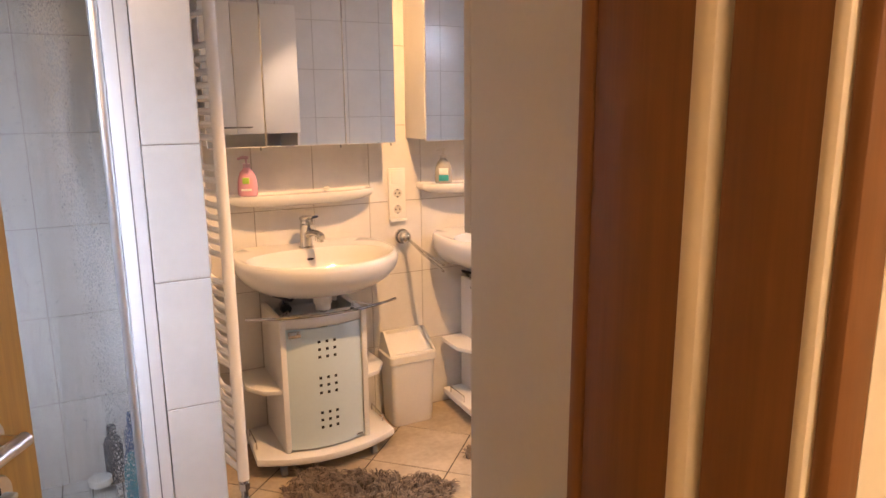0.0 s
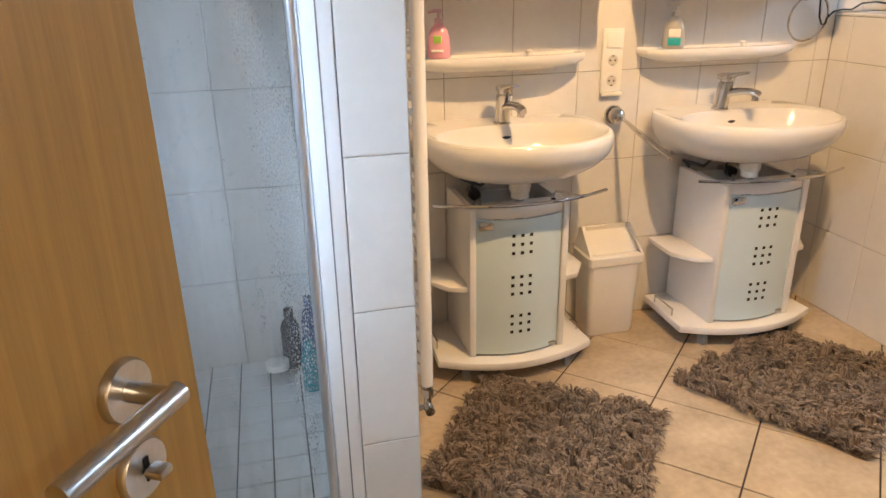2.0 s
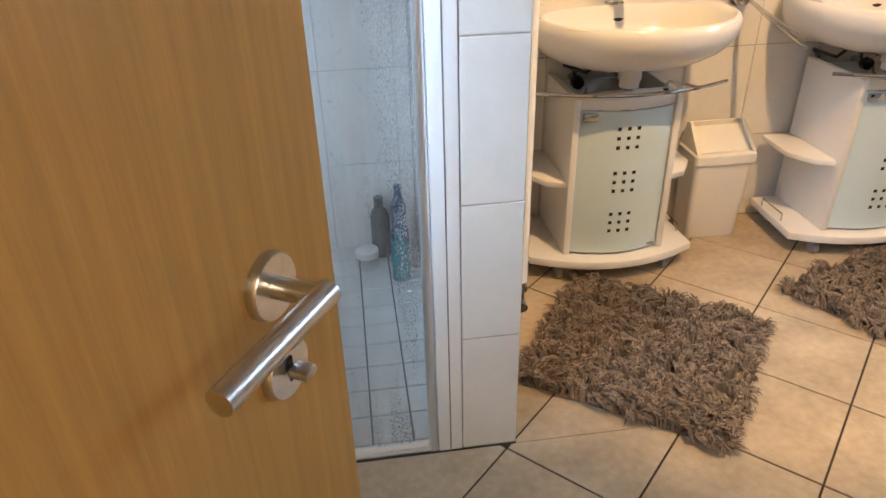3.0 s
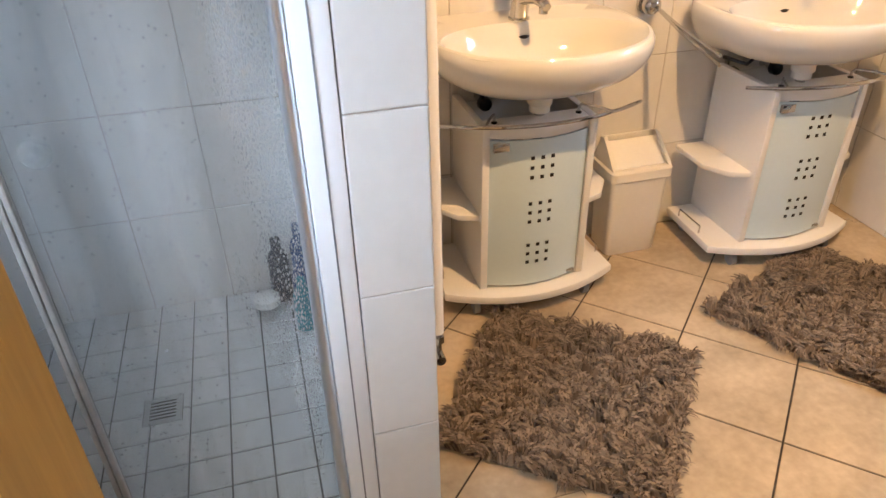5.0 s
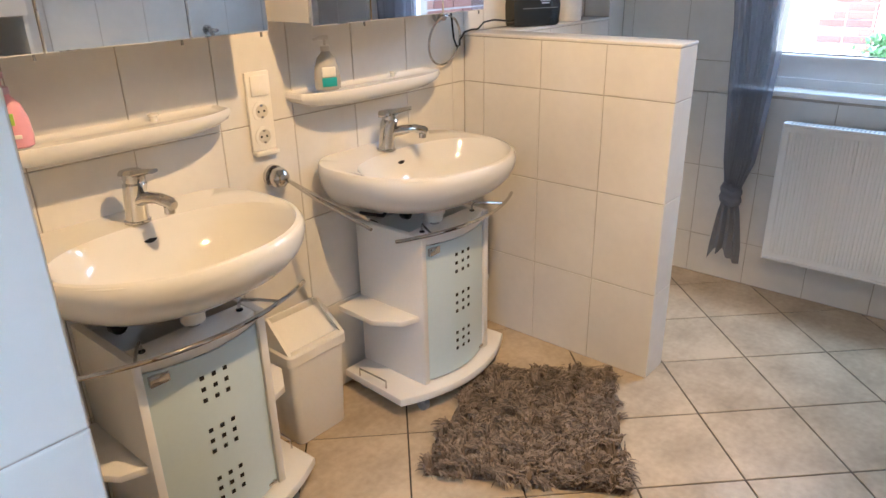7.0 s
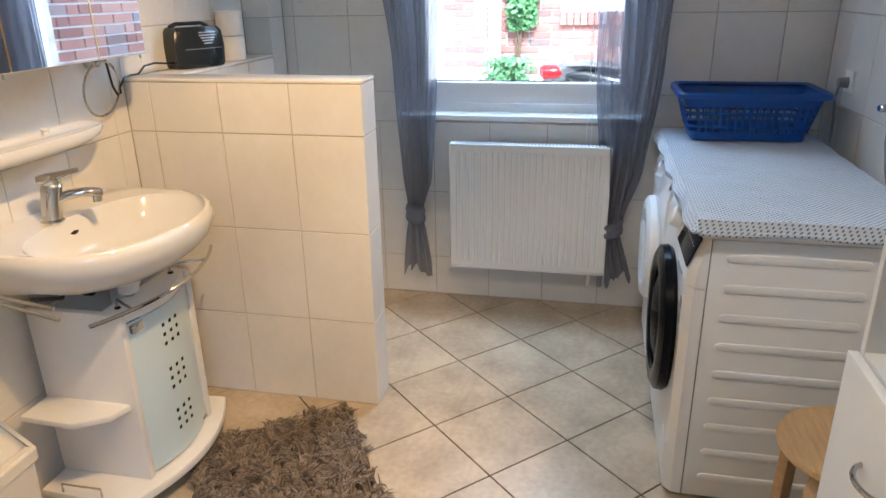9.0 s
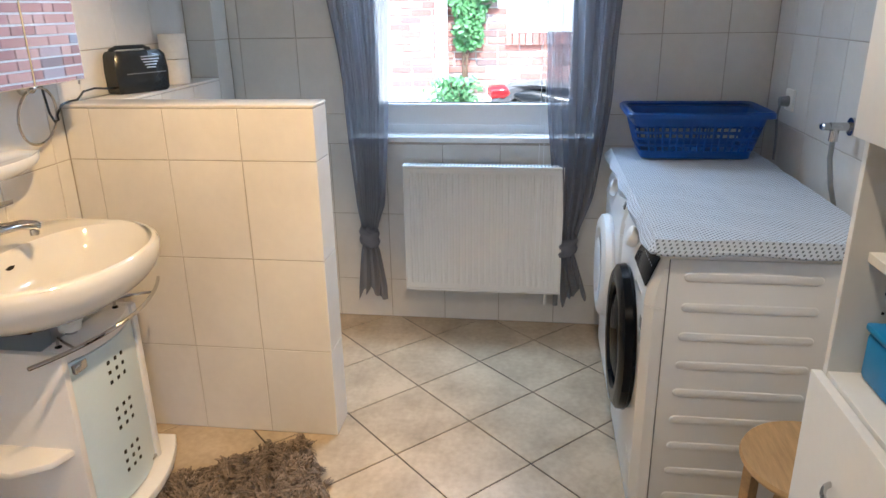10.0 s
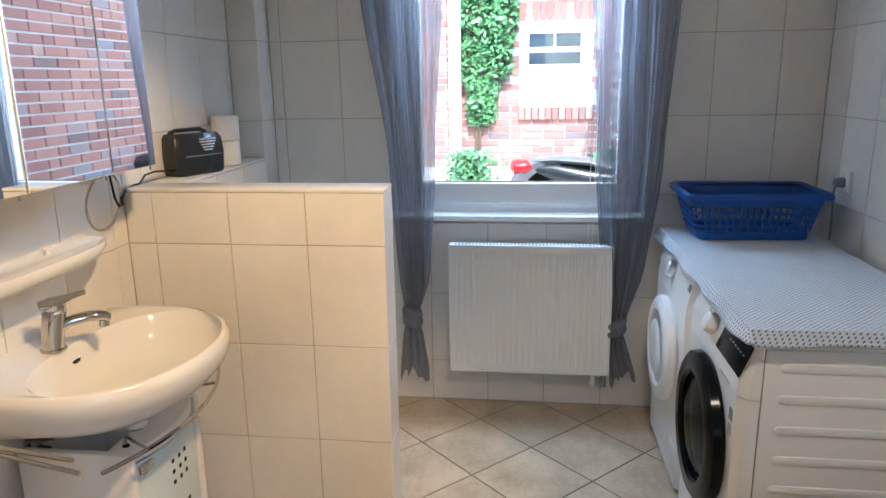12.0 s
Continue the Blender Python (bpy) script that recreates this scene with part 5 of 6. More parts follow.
for z in (0.052, 0.078, 0.103):
    g = grow(z)
    part("lattice_band", loft([brect(BW * g, BD * g, z - 0.005), brect(BW * g + 0.0005, BD * g + 0.0005, z + 0.005), brect(BW * g - 0.003, BD * g - 0.003, z + 0.005), brect(BW * g - 0.003, BD * g - 0.003, z - 0.005), brect(BW * g, BD * g, z - 0.005)], cap0=False, cap1=False), BLUE, basket)
for s in (-1, 1):
    for k in range(15):
        y = (k / 14 - 0.5) * 2 * (BD - 0.03)
        part("lattice_bar", tube([(s * BW * 1.02, y * 1.02, 0.028), (s * (BW * grow(0.13) - 0.001), y * 1.1, 0.131)], 0.0045, 6), BLUE, basket)
    for k in range(9):
        x = (k / 8 - 0.5) * 2 * (BW - 0.03)
        part("lattice_bar", tube([(x * 1.02, s * BD * 1.02, 0.028), (x * 1.1, s * (BD * grow(0.13) - 0.001), 0.131)], 0.0045, 6), BLUE, basket)

# ---- plug, tap and hose on the right wall ----
plug = thing("wall_plug", (3.160, SOUTH, 1.110), "grey plug and cable in a white wall socket", "plug")
part("socket_plate", box(-0.040, 0.0005, -0.040, 0.040, 0.012, 0.040, 0.003), PLASTIC, plug)
part("plug_body", cyl((0, 0.012, -0.005), (0, 0.045, -0.005), 0.021, 0.017, seg=20), GREY, plug, "grey plug")
part("cable", tube([(0, 0.040, -0.015), (0.002, 0.045, -0.06), (0.01, 0.035, -0.14), (0.02, 0.03, -0.235)], 0.005, 8), GREY, plug)
tap = thing("water_tap", (2.590, SOUTH, 1.100), "chrome appliance tap with grey hose on the wall", "tap")
part("wall_plate", cyl((0, 0.0005, 0), (0, 0.012, 0), 0.028, seg=24), CHROME, tap)
part("body", cyl((0, 0.012, 0), (0, 0.070, 0), 0.013, seg=18), CHROME, tap)
part("outlet", cyl((0, 0.055, 0.0), (0, 0.055, -0.045), 0.012, 0.014, seg=16), CHROME, tap)
part("handle", loft([[(0.022 * math.cos(a) * s, y, 0.012 * math.sin(a) * s) for a in (2 * math.pi * k / 16 for k in range(16))] for y, s in ((0.070, 0.6), (0.074, 1.0), (0.092, 1.0), (0.096, 0.7))]), CHROME, tap, "oval chrome handle")
part("hose", tube([(0, 0.055, -0.046), (-0.002, 0.056, -0.10), (-0.012, 0.045, -0.18), (-0.015, 0.025, -0.25), (-0.01, 0.02, -0.35), (0, 0.02, -0.45)], 0.008, 10), GREY, tap, "grey hose")

# ---- stool ----
stool = thing("stool", (1.790, 0.885, 0), "round birch plywood stool with bent legs", "stool")
part("seat", lathe([(0.150, 0.425), (0.168, 0.428), (0.172, 0.436), (0.168, 0.446), (0.120, 0.449), (0.01, 0.449)], 40), BIRCH, stool)
for k in range(4):
    a = radians(45 + 90 * k)
    d = Vector((math.cos(a), math.sin(a), 0))
    s = Vector((-d.y, d.x, 0)) * 0.024
    path = [(0.050, 0.411), (0.110, 0.411), (0.138, 0.400), (0.149, 0.372), (0.153, 0.20), (0.157, 0.0)]
    rings = []
    for i, (r, z) in enumerate(path):
        nx_, nz_ = ((0, 0.012) if i < 2 else (0.009, 0.009) if i == 2 else (0.012, 0.002))
        c = d * r + Vector((0, 0, z))
        o = d * nx_ + Vector((0, 0, nz_))
        rings.append([c + s + o, c - s + o, c - s - (o if i < 5 else d * nx_), c + s - (o if i < 5 else d * nx_)] if i < 5 else [c + s + d * nx_, c - s + d * nx_, c - s - d * nx_, c + s - d * nx_])
    part("leg", loft(rings), BIRCH, stool, "bent plywood leg", smooth=False)

# ---- tall cabinet ----
tall = thing("tall_cabinet", (0, 0, 0), "tall white cabinet with open niche between doors", "cabinet")
TX0, TX1, TB, TF = 0.678, 1.478, SOUTH + 0.006, 1.050
for x in (TX0, TX1 - 0.016):
    part("side_panel", box(x, TB, 0.04, x + 0.016, TF, 2.05, 0.001), LACQUER, tall, smooth=False)
part("divider", box(1.070, TB + 0.01, 1.262, 1.086, TF - 0.002, 2.033), LACQUER, tall, smooth=False)
for n, z in (("bottom", 0.045), ("niche_floor", 0.842), ("niche_top", 1.262), ("top", 2.034)):
    part(n, box(TX0 + 0.0165, TB, z, TX1 - 0.0165, TF - 0.001, z + 0.016, 0.001), LACQUER, tall, smooth=False)
part("niche_shelf", box(TX0 + 0.30, TB + 0.01, 1.062, TX1 - 0.0165, TF - 0.03, 1.078, 0.001), LACQUER, tall, smooth=False)
part("shelf_support", box(TX0 + 0.30, TB + 0.01, 0.8585, TX0 + 0.316, TF - 0.03, 1.0615, 0.001), LACQUER, tall, smooth=False)
part("back_panel", box(TX0 + 0.0165, TB - 0.004, 0.06, TX1 - 0.0165, TB - 0.0005, 2.03), LACQUER, tall, smooth=False)
part("plinth", box(TX0 + 0.02, TB, 0.0, TX1 - 0.02, TF - 0.04, 0.0445), LACQUER, tall, smooth=False)


def bow_handle(parent, x, y, z, vertical=False, w=0.048):
    pts = []
    for k in range(13):
        t = k / 12
        o = (t - 0.5) * 2 * w
        d = 0.026 * math.sin(math.pi * t) ** 0.6
        pts.append((x, y + d, z + o) if vertical else (x + o, y + d, z))
    part("handle", tube(pts, 0.0048, 8), CHROME, parent, "chrome bow handle")


for x0, x1, hx in ((TX0, 1.0765, 1.030), (1.0795, TX1, 1.126)):
    d = part("upper_door", box(x0, TF + 0.002, 1.264, x1, TF + 0.020, 2.048, 0.002), LACQUER, tall, "white upper door")
    bow_handle(d, hx, TF + 0.019, 1.305)
low_l = part("lower_front", box(TX0 + 0.017, TF - 0.017, 0.062, 1.076, TF - 0.0005, 0.840, 0.001), LACQUER, tall, "white lower front")
low_r = part("lower_door", box(1.0795, TF + 0.002, 0.050, TX1, TF + 0.020, 0.852, 0.002), LACQUER, tall, "white tilting lower door")
bow_handle(low_r, 1.285, TF + 0.019, 0.720)
for z in (0.90, 0.935, 0.97, 1.005):
    part("pin_hole", cyl((TX1 - 0.0168, 0.98, z), (TX1 - 0.0158, 0.98, z), 0.0028, seg=8), DARK, tall)
pack = thing("blue_box", (1.395, 0.930, 0.8585), "bright blue plastic box in the cabinet niche", "box")
part("box", box(-0.055, -0.075, 0, 0.055, 0.075, 0.085, 0.010), LBLUE, pack)
part("lid", box(-0.058, -0.078, 0.0855, 0.058, 0.078, 0.100, 0.006), LBLUE, pack)

# ---- outside ----
BRICK = bpy.data.materials.new("red_brick")
BRICK.use_nodes = True
nt = BRICK.node_tree
info = nt.nodes.new("ShaderNodeObjectInfo")
ramp = nt.nodes.new("ShaderNodeValToRGB")
for k, (p, c) in enumerate(((0.0, (0.16, 0.12, 0.115)), (0.15, (0.24, 0.115, 0.095)), (0.55, (0.32, 0.155, 0.125)), (0.88, (0.38, 0.22, 0.18)), (1.0, (0.20, 0.20, 0.23)))):
    e = ramp.color_ramp.elements[k] if k < 2 else ramp.color_ramp.elements.new(p)
    e.position, e.color = p, (*c, 1)
nt.links.new(info.outputs["Random"], ramp.inputs["Fac"])
gpos = nt.nodes.new("ShaderNodeNewGeometry")
nz = nt.nodes.new("ShaderNodeTexNoise")
nz.inputs["Scale"].default_value = 30
nz.inputs["Detail"].default_value = 5
nt.links.new(gpos.outputs["Position"], nz.inputs["Vector"])
nt.links.new(ramp.outputs["Color"], nt.nodes["Principled BSDF"].inputs["Base Color"])
bmp = nt.nodes.new("ShaderNodeBump")
bmp.inputs["Strength"].default_value = 0.4
bmp.inputs["Distance"].default_value = 0.004
nt.links.new(nz.outputs["Fac"], bmp.inputs["Height"])
nt.links.new(bmp.outputs["Normal"], nt.nodes["Principled BSDF"].inputs["Normal"])
nt.nodes["Principled BSDF"].inputs["Roughness"].default_value = 0.85
MORTAR = mat("pale_mortar", (0.55, 0.54, 0.52), 0.95, vary=0.08, scale=12, bump=0.2)
PAVING = mat("pale_yard_paving", (0.52, 0.50, 0.46), 0.9, vary=0.10, scale=5, bump=0.2)
LEAF = mat("ivy_leaf", (0.10, 0.25, 0.09), 0.5, vary=0.3, scale=30)
LEAF2 = mat("shrub_leaf", (0.10, 0.25, 0.10), 0.5, vary=0.3, scale=30)
BARK = mat("ivy_stem", (0.12, 0.08, 0.05), 0.9, vary=0.2)
DARKPANE = mat("dark_window_glass", (0.03, 0.045, 0.06), 0.12, vary=0.1, spec=0.15)
REDLIGHT = mat("red_tail_lens", (0.55, 0.012, 0.015), 0.15, vary=0.1)

FX_, GZ = 8.2, 0.34
ground = slab("ground", EAST + 0.30, -60, GZ - 0.5, 120, 60, GZ, PAVING, label="pale sunlit paved yard", category="ground")
# Unseen slab added overhead to block sun from the west opening.
sun_screen = slab("added_sun_screen", -2.4, -2.2, TOP + 0.121, EAST + 0.32, NORTH + 0.25, TOP + 0.30, PLASTER, label="unseen white slab added to keep sun off the side window", category="roof")

house = thing("neighbour_house", (0, 0, 0), "red brick house with pale joints across the yard", "house")
part("wall", box(FX_ + 0.012, -8, GZ - 0.1, FX_ + 0.4, 12, 6.5), MORTAR, house, smooth=False)
part("plinth", box(FX_ - 0.05, -8, GZ - 0.1, FX_ + 0.0115, 12, GZ + 0.20, 0.01), MORTAR, house, "pale rendered plinth", smooth=False)
part("roof", loft([[(FX_ - 0.5, -8.3, 6.5), (FX_ - 0.5, 12.3, 6.5), (FX_ + 4.0, 12.3, 9.5), (FX_ + 4.0, -8.3, 9.5)], [(FX_ - 0.5, -8.3, 6.7), (FX_ - 0.5, 12.3, 6.7), (FX_ + 4.0, 12.3, 9.7), (FX_ + 4.0, -8.3, 9.7)]]), BRICK, house, smooth=False)
BL, BH, BP, BC = 0.228, 0.062, 0.240, 0.076
FW = (1.16, 1.93, 1.20, 2.10)
wing = thing("side_wing", (0, 0, 0), "red brick side wing beside the window", "house")
WGY = 0.66
part("wall", box(EAST + 0.31, WGY - 0.35, GZ - 0.1, 7.1, WGY - 0.010, 4.2), MORTAR, wing, smooth=False)


def brick_mesh(l, face):
    me = bpy.data.meshes.new("brick")
    h, e = BH, 0.003
    if face == "x":
        f = lambda u, v, d: (-d, u, v)
    else:
        f = lambda u, v, d: (u, d, v)
    a = [(0, 0), (l, 0), (l, h), (0, h)]
    b = [(e, e), (l - e, e), (l - e, h - e), (e, h - e)]
    vs = [f(u, v, 0) for u, v in a] + [f(u, v, 0.008) for u, v in a] + [f(u, v, 0.011) for u, v in b]
    fs = [(8, 9, 10, 11)]
    for k in range(4):
        j = (k + 1) % 4
        fs += [(k, j, 4 + j, 4 + k), (4 + k, 4 + j, 8 + j, 8 + k)]
    me.from_pydata(vs, [], fs)
    me.materials.append(BRICK)
    return me


def brickwork(parent, face, u0, u1, z0, z1, place, hole=None):
    meshes = {}
    row = 0
    z = z0
    while z < z1:
        u = u0 - (BP / 2 if row % 2 else 0)
        k = 0
        while u < u1:
            l = BL if (k * 7 + row * 3) % 5 else BL / 2 - 0.006
            mid = u + l / 2
            if not (hole and hole[0] - 0.02 < mid < hole[1] + 0.02 and hole[2] - 0.03 < z < hole[3]):
                if l not in meshes:
                    meshes[l] = brick_mesh(l, face)
                ob = new("brick", meshes[l])
                ob.parent = parent
                ob.location = place(u, z)
            u += l + 0.012
            k += 1
        z += BC
        row += 1


brickwork(house, "x", 0.95, 3.05, GZ + 0.215, 2.42, lambda u, z: (FX_ + 0.012, u, z), FW)
brickwork(wing, "y", 4.3, 7.0, 0.80, 2.30, lambda u, z: (u, WGY - 0.010, z))
for k in range(11):
    ob = part("sill_brick", box(FX_ - 0.03, FW[0] - 0.02 + k * 0.073, FW[2] - 0.13, FX_ + 0.012, FW[0] + 0.043 + k * 0.073, FW[2] - 0.005, 0.003), BRICK, house, smooth=False)
    ob = part("lintel_brick", box(FX_ - 0.002, FW[0] - 0.02 + k * 0.073, FW[3] + 0.01, FX_ + 0.012, FW[0] + 0.043 + k * 0.073, FW[3] + 0.20, 0.003), BRICK, house, smooth=False)
hw = part("window", box(FX_ - 0.02, FW[0], FW[2], FX_ + 0.0115, FW[1], FW[3], 0.006), PVC, house, "white window with dark upper panes", smooth=False)
for y0, y1, z0, z1 in ((1.28, 1.545, 1.84, 1.98), (1.565, 1.83, 1.84, 1.98), (1.28, 1.83, 1.66, 1.785)):
    part("pane", box(FX_ - 0.026, y0, z0, FX_ - 0.0205, y1, z1), DARKPANE, hw, smooth=False)
pipe = mesh_ob("rain_pipe", cyl((FX_ - 0.10, 2.63, GZ), (FX_ - 0.10, 2.63, 6.4), 0.07, seg=16), PVC, None, True)
tagged(pipe, "white rain pipe on the brick house", "pipe")


def leaves(name, parent, where, count, size, material, seed):
    rnd = random.Random(seed)
    vs, fs = [], []
    for _ in range(count):
        c, spread = where(rnd)
        d = Vector((rnd.uniform(-1, 0.1), rnd.uniform(-0.8, 0.8), rnd.uniform(-0.3, 0.9))).normalized()
        s = d.orthogonal().normalized()
        s = (Matrix.Rotation(rnd.uniform(0, 6.28), 3, d) @ s)
        t = d.cross(s)
        k = size * rnd.uniform(0.6, 1.3)
        i = len(vs)
        vs += [c - t * k, c + s * k * 0.55 - t * k * 0.2, c + s * k * 0.35 + t * k * 0.4, c + t * k, c - s * k * 0.35 + t * k * 0.4, c - s * k * 0.55 - t * k * 0.2]
        fs += [(i, i + 1, i + 2, i + 3), (i, i + 3, i + 4, i + 5)]
    me = bpy.data.meshes.new(name)
    me.from_pydata([tuple(v) for v in vs], [], fs)
    me.materials.append(material)
    ob = new(name, me)
    ob.parent = parent
    tagged(ob, "dense small leaves", kind="stuff")


ivy = thing("ivy", (0, 0, 0), "bright green ivy climbing up the brick house", "ivy")
for k in range(4):
    part("stem", tube([(FX_ - 0.02, 2.36 + 0.02 * k, GZ), (FX_ - 0.03, 2.36 + 0.05 * math.sin(k), 0.9), (FX_ - 0.03, 2.33 + 0.06 * k - 0.08, 1.5), (FX_ - 0.03, 2.20 + 0.13 * k - 0.1, 2.6)], 0.010, 6), BARK, ivy)


def ivy_spot(r):
    z = 1.02 + 1.9 * r.random() ** 0.8
    half = 0.06 + 0.27 * min(1, (z - 0.95) / 0.9) + 0.07 * noise.noise((z * 4, 1, 2))
    y = 2.34 - 0.06 * (z - 1.2) + r.uniform(-1, 1) * half
    return Vector((FX_ - 0.03 - 0.12 * r.random() * max(0.2, noise.noise((y * 4, z * 4, 0)) + 0.6), y, z)), 0


leaves("foliage", ivy, ivy_spot, 2600, 0.040, LEAF, 5)
for cy, cx, h, n, sd in ((2.46, 7.85, 0.42, 900, 8), (1.02, 6.6, 0.55, 900, 9)):
    sh = thing("shrub", (cx, cy, GZ), "small green shrub in the yard", "shrub", "yard shrubs")
    for k in range(6):
        part("stem", tube([(0, 0, 0), (0.05 * math.cos(k), 0.05 * math.sin(k), h * 0.5), (0.16 * math.cos(k), 0.16 * math.sin(k), h * 0.9)], 0.006, 6), BARK, sh)
    leaves("foliage", sh, lambda r, h=h: (Vector((r.gauss(0, 0.10), r.gauss(0, 0.12), h * (0.15 + 0.85 * r.random()))), 0), n, 0.032, LEAF2, sd)

# parked motorbike, only its tail showing above the sill
bike = thing("motorbike", (5.90, 1.66, GZ), "black motorbike with red tail light parked outside", "motorbike")
tail = lambda y, w, z0, z1: [(w * math.cos(a) * 1.0, y, (z0 + z1) / 2 + (z1 - z0) / 2 * math.sin(a)) for a in (2 * math.pi * k / 16 for k in range(16))]
part("tail_fairing", loft([tail(0.17, 0.03, 0.46, 0.50), tail(0.08, 0.06, 0.42, 0.52), tail(-0.05, 0.10, 0.36, 0.54), tail(-0.30, 0.12, 0.28, 0.50), tail(-0.60, 0.11, 0.26, 0.46)]), BLACK, bike, "black tail fairing")
part("seat", loft([tail(0.12, 0.05, 0.525, 0.55), tail(-0.05, 0.10, 0.525, 0.58), tail(-0.30, 0.12, 0.50, 0.57), tail(-0.55, 0.10, 0.45, 0.49)]), RUBBER, bike, "dark seat")
part("tail_light", loft([tail(0.30, 0.03, 0.465, 0.525), tail(0.27, 0.07, 0.435, 0.545), tail(0.18, 0.085, 0.43, 0.55), tail(0.09, 0.04, 0.46, 0.52)]), REDLIGHT, bike, "red tail light")
for y in (0.02, -1.25):
    w = part("wheel", lathe([(0.17, -0.05), (0.25, -0.06), (0.29, -0.03), (0.29, 0.03), (0.25, 0.06), (0.17, 0.05), (0.17, -0.05)], 32), RUBBER, bike, "black tyre")
    w.matrix_basis = pose(0, y, 0.29, 0, 90, 0)
    part("rim", cyl((-0.03, y, 0.29), (0.03, y, 0.29), 0.168, seg=28), STEEL, bike)
part("frame", tube([(0, 0.02, 0.29), (0, -0.45, 0.33), (0, -0.95, 0.48), (0, -1.12, 0.62), (0, -1.25, 0.29)], 0.035, 10), BLACK, bike)
part("tank", loft([tail(-0.55, 0.08, 0.40, 0.50), tail(-0.70, 0.13, 0.36, 0.58), tail(-0.95, 0.12, 0.40, 0.60), tail(-1.08, 0.05, 0.48, 0.56)]), BLACK, bike)

# ---- tiles, piece by piece ----
P = 0.2525
north_us = joints(PX1, HX0, 0.815, P)
tile_face(wall_north, (0, NORTH, 0), (1, 0, 0), (0, 0, 1), north_us, ROWS_Z)
tile_face(wall_north, (0, NORTH, 0), (1, 0, 0), (0, 0, 1), joints(HX0, 3.30, HX0 + 0.12, P), [HZ] + ROWS_Z[4:])
tile_face(wall_north, (0, NORTH, 0), (1, 0, 0), (0, 0, 1), joints(WEST + 0.14, PX0, PX0 - 0.05, P), ROWS_Z)
low = joints(-2.965, -SOUTH, -1.728, 0.2653)
high = joints(-2.965, -SOUTH, -1.056, 0.2653)
win_hole = (-WY1, WZ0, -WY0, WZ1)
tile_face(wall_east, (EAST, 0, 0), (0, -1, 0), (0, 0, 1), low, [0.0, 0.20, 0.536, 0.873], [win_hole])
tile_face(wall_east, (EAST, 0, 0), (0, -1, 0), (0, 0, 1), high, [0.873, 1.011] + ROWS_Z[4:], [win_hole])
tile_face(wall_south, (0, SOUTH, 0), (-1, 0, 0), (0, 0, 1), joints(-EAST, -DX1 - 0.06, -EAST + 0.20, P), ROWS_Z)
tile_face(wall_south, (0, SOUTH, 0), (-1, 0, 0), (0, 0, 1), joints(-DX0 + 0.06, -WEST, 0.5, P), ROWS_Z)
tile_face(wall_west, (WEST, 0, 0), (0, 1, 0), (0, 0, 1), joints(SOUTH, 2.96, 0.8, P), ROWS_Z, [(VY0, VZ0, VY1, VZ1)])
tile_face(partition, (0, PY, 0), (1, 0, 0), (0, 0, 1), [PX0, PX1], ROWS_Z)
tile_face(partition, (PX1, 0, 0), (0, 1, 0), (0, 0, 1), joints(PY, NORTH, PY + 0.15, P), ROWS_Z)
tile_face(partition, (PX0, 0, 0), (0, -1, 0), (0, 0, 1), joints(-NORTH, -PY, -PY - 0.2, P), ROWS_Z)
hw_us = [-3.095, -3.002, -2.750, -2.4985, -2.25]
hw_vs = [0.0, 0.338, 0.675, 1.011, HZ - 0.012]
tile_face(half_wall, (HX0, 0, 0), (0, -1, 0), (0, 0, 1), hw_us, hw_vs)
tile_face(half_wall, (0, HY, 0), (1, 0, 0), (0, 0, 1), [HX0, HX1], hw_vs)
tile_face(half_wall, (HX1, 0, 0), (0, 1, 0), (0, 0, 1), [-u for u in hw_us][::-1], hw_vs)
tile_face(ledge, (0, 2.965, 0), (1, 0, 0), (0, 0, 1), joints(HX1, 3.30, 2.8, P), hw_vs)
tile_face(pipe_casing, (3.30, 0, 0), (0, -1, 0), (0, 0, 1), [-NORTH, -2.965], [HZ] + ROWS_Z[4:])
tile_face(pipe_casing, (0, 2.965, 0), (1, 0, 0), (0, 0, 1), [3.30, EAST], [0, 0.338, 0.675, 1.011] + ROWS_Z[4:])

# floor tiles laid on the diagonal
H2, GX, GY = 0.2330, 1.382, 2.483
SHX = PX1


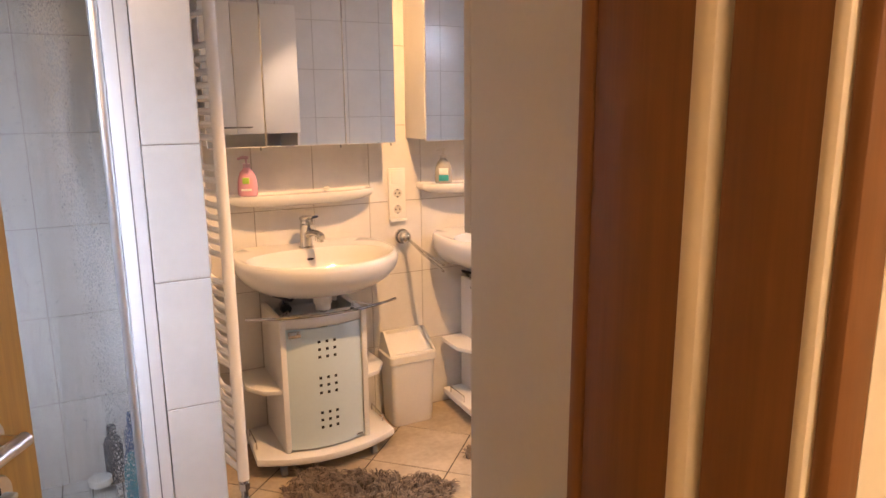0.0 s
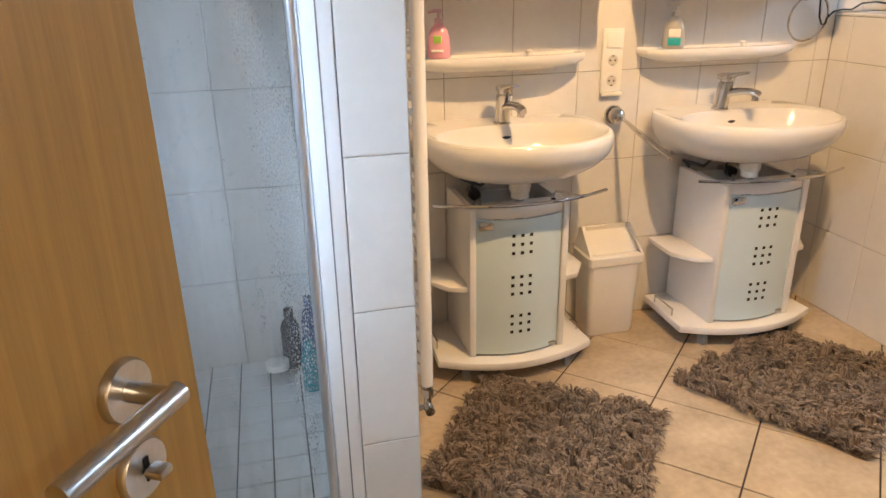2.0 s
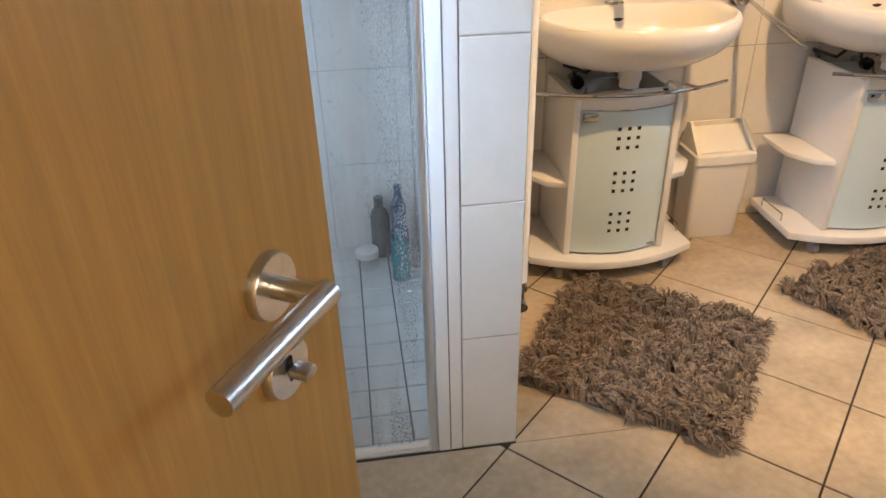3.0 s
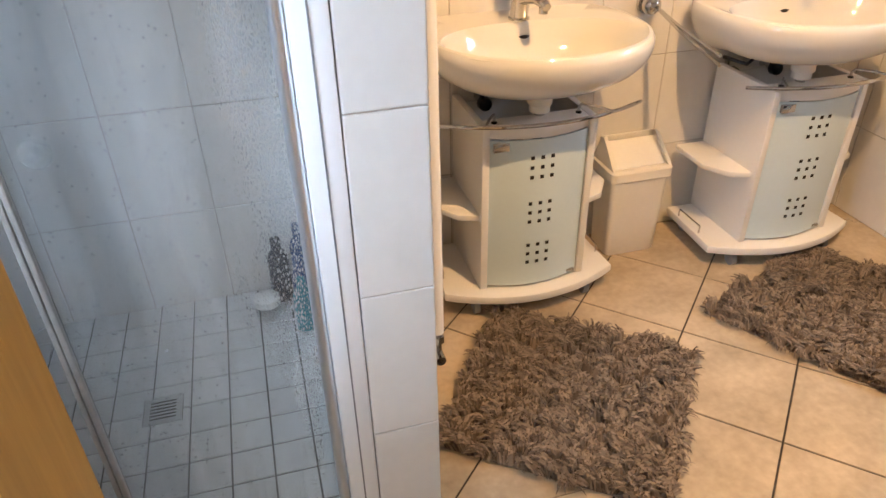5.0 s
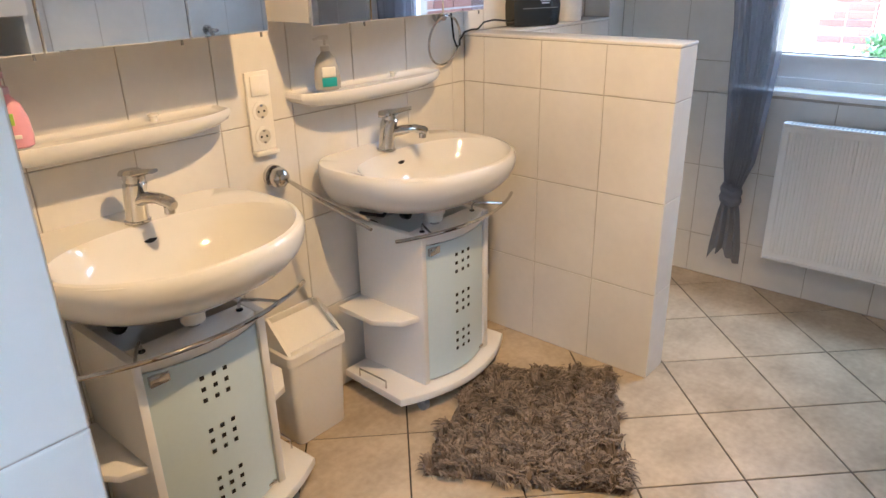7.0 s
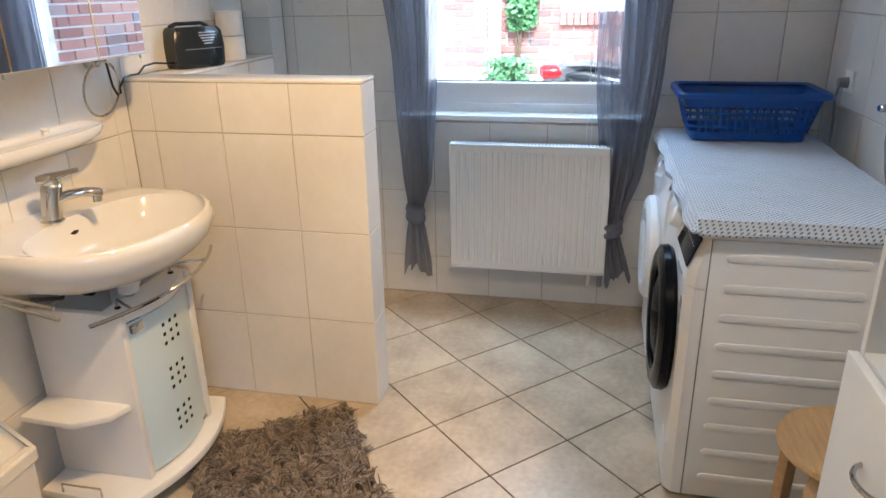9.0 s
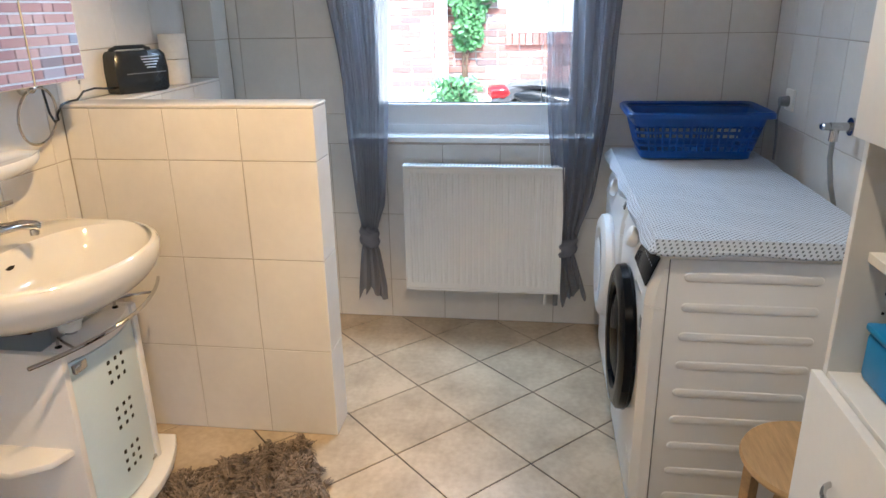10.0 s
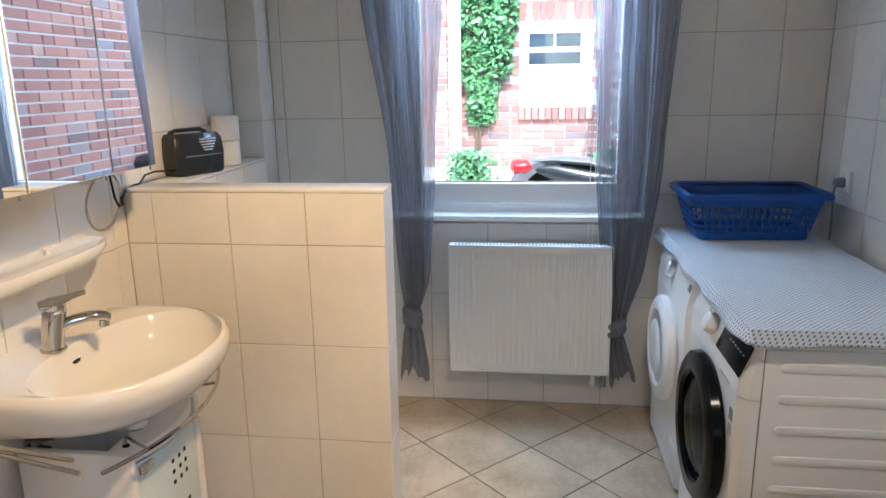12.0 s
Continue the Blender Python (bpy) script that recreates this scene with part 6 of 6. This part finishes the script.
def floor_piece(poly):
    if len(poly) < 3:
        return
    area = abs(sum(p[0] * q[1] - q[0] * p[1] for p, q in zip(poly, poly[1:] + poly[:1]))) / 2
    if area < 0.0006:
        return
    cx = sum(p[0] for p in poly) / len(poly)
    cy = sum(p[1] for p in poly) / len(poly)
    e = 0.0013
    shrink = []
    for x, y in poly:
        d = math.hypot(x - cx, y - cy)
        shrink.append((cx + (x - cx) * (1 - e * 1.4 / d), cy + (y - cy) * (1 - e * 1.4 / d)))
    n = len(poly)
    vs = [(x - cx, y - cy, -0.006) for x, y in poly] + [(x - cx, y - cy, -0.0012) for x, y in poly] + [(x - cx, y - cy, 0.0) for x, y in shrink]
    fs = [tuple(range(2 * n, 3 * n))]
    for r in (0, n):
        fs += [(r + k, r + (k + 1) % n, r + n + (k + 1) % n, r + n + k) for k in range(n)]
    me = bpy.data.meshes.new("tile")
    me.from_pydata(vs, [], fs)
    me.materials.append(FTILE)
    ob = new("tile", me)
    ob.location = (cx, cy, 0)
    ob.parent = floor


half = H2 - 0.0036
for i in range(-14, 14):
    for j in range(-14, 14):
        if (i + j) % 2 == 0:
            continue
        cx, cy = GX + i * H2, GY + j * H2
        poly = [(cx + half, cy), (cx, cy + half), (cx - half, cy), (cx, cy - half)]
        for a, b, c in ((-1, 0, -WEST), (1, 0, EAST), (0, 1, NORTH), (0, -1, -0.2)):
            poly = clip_poly(poly, a, b, c) if len(poly) > 2 else []
        if len(poly) < 3:
            continue
        if min(p[0] for p in poly) < SHX and max(p[1] for p in poly) > PY - 0.006:
            floor_piece(clip_poly(poly, 0, 1, PY - 0.006))
            upper = clip_poly(poly, 0, -1, -(PY - 0.004))
            floor_piece(clip_poly(upper, -1, 0, -SHX) if len(upper) > 2 else [])
        else:
            floor_piece(poly)
# the hall's floor and the shower's square mosaic
hall_floor = slab("hall_floor", WEST - 0.1, -1.8, -0.0028, 1.9, 0.198, 0.0, FTILE, label="beige hall floor", category="floor")
shower_floor = slab("shower_floor", WEST - 0.01, PY + 0.002, -0.10, PX0 + 0.003, NORTH, -0.0005, SGROUT, label="grey square mosaic shower floor", category="floor")
tile_face(shower_floor, (0, 0, 0.004), (1, 0, 0), (0, 1, 0), joints(WEST + 0.004, PX0, -0.192, 0.104), joints(PY + 0.006, NORTH, 2.590, 0.1025), [(-0.215, 2.545, -0.109, 2.651)], STILE, 0.005)
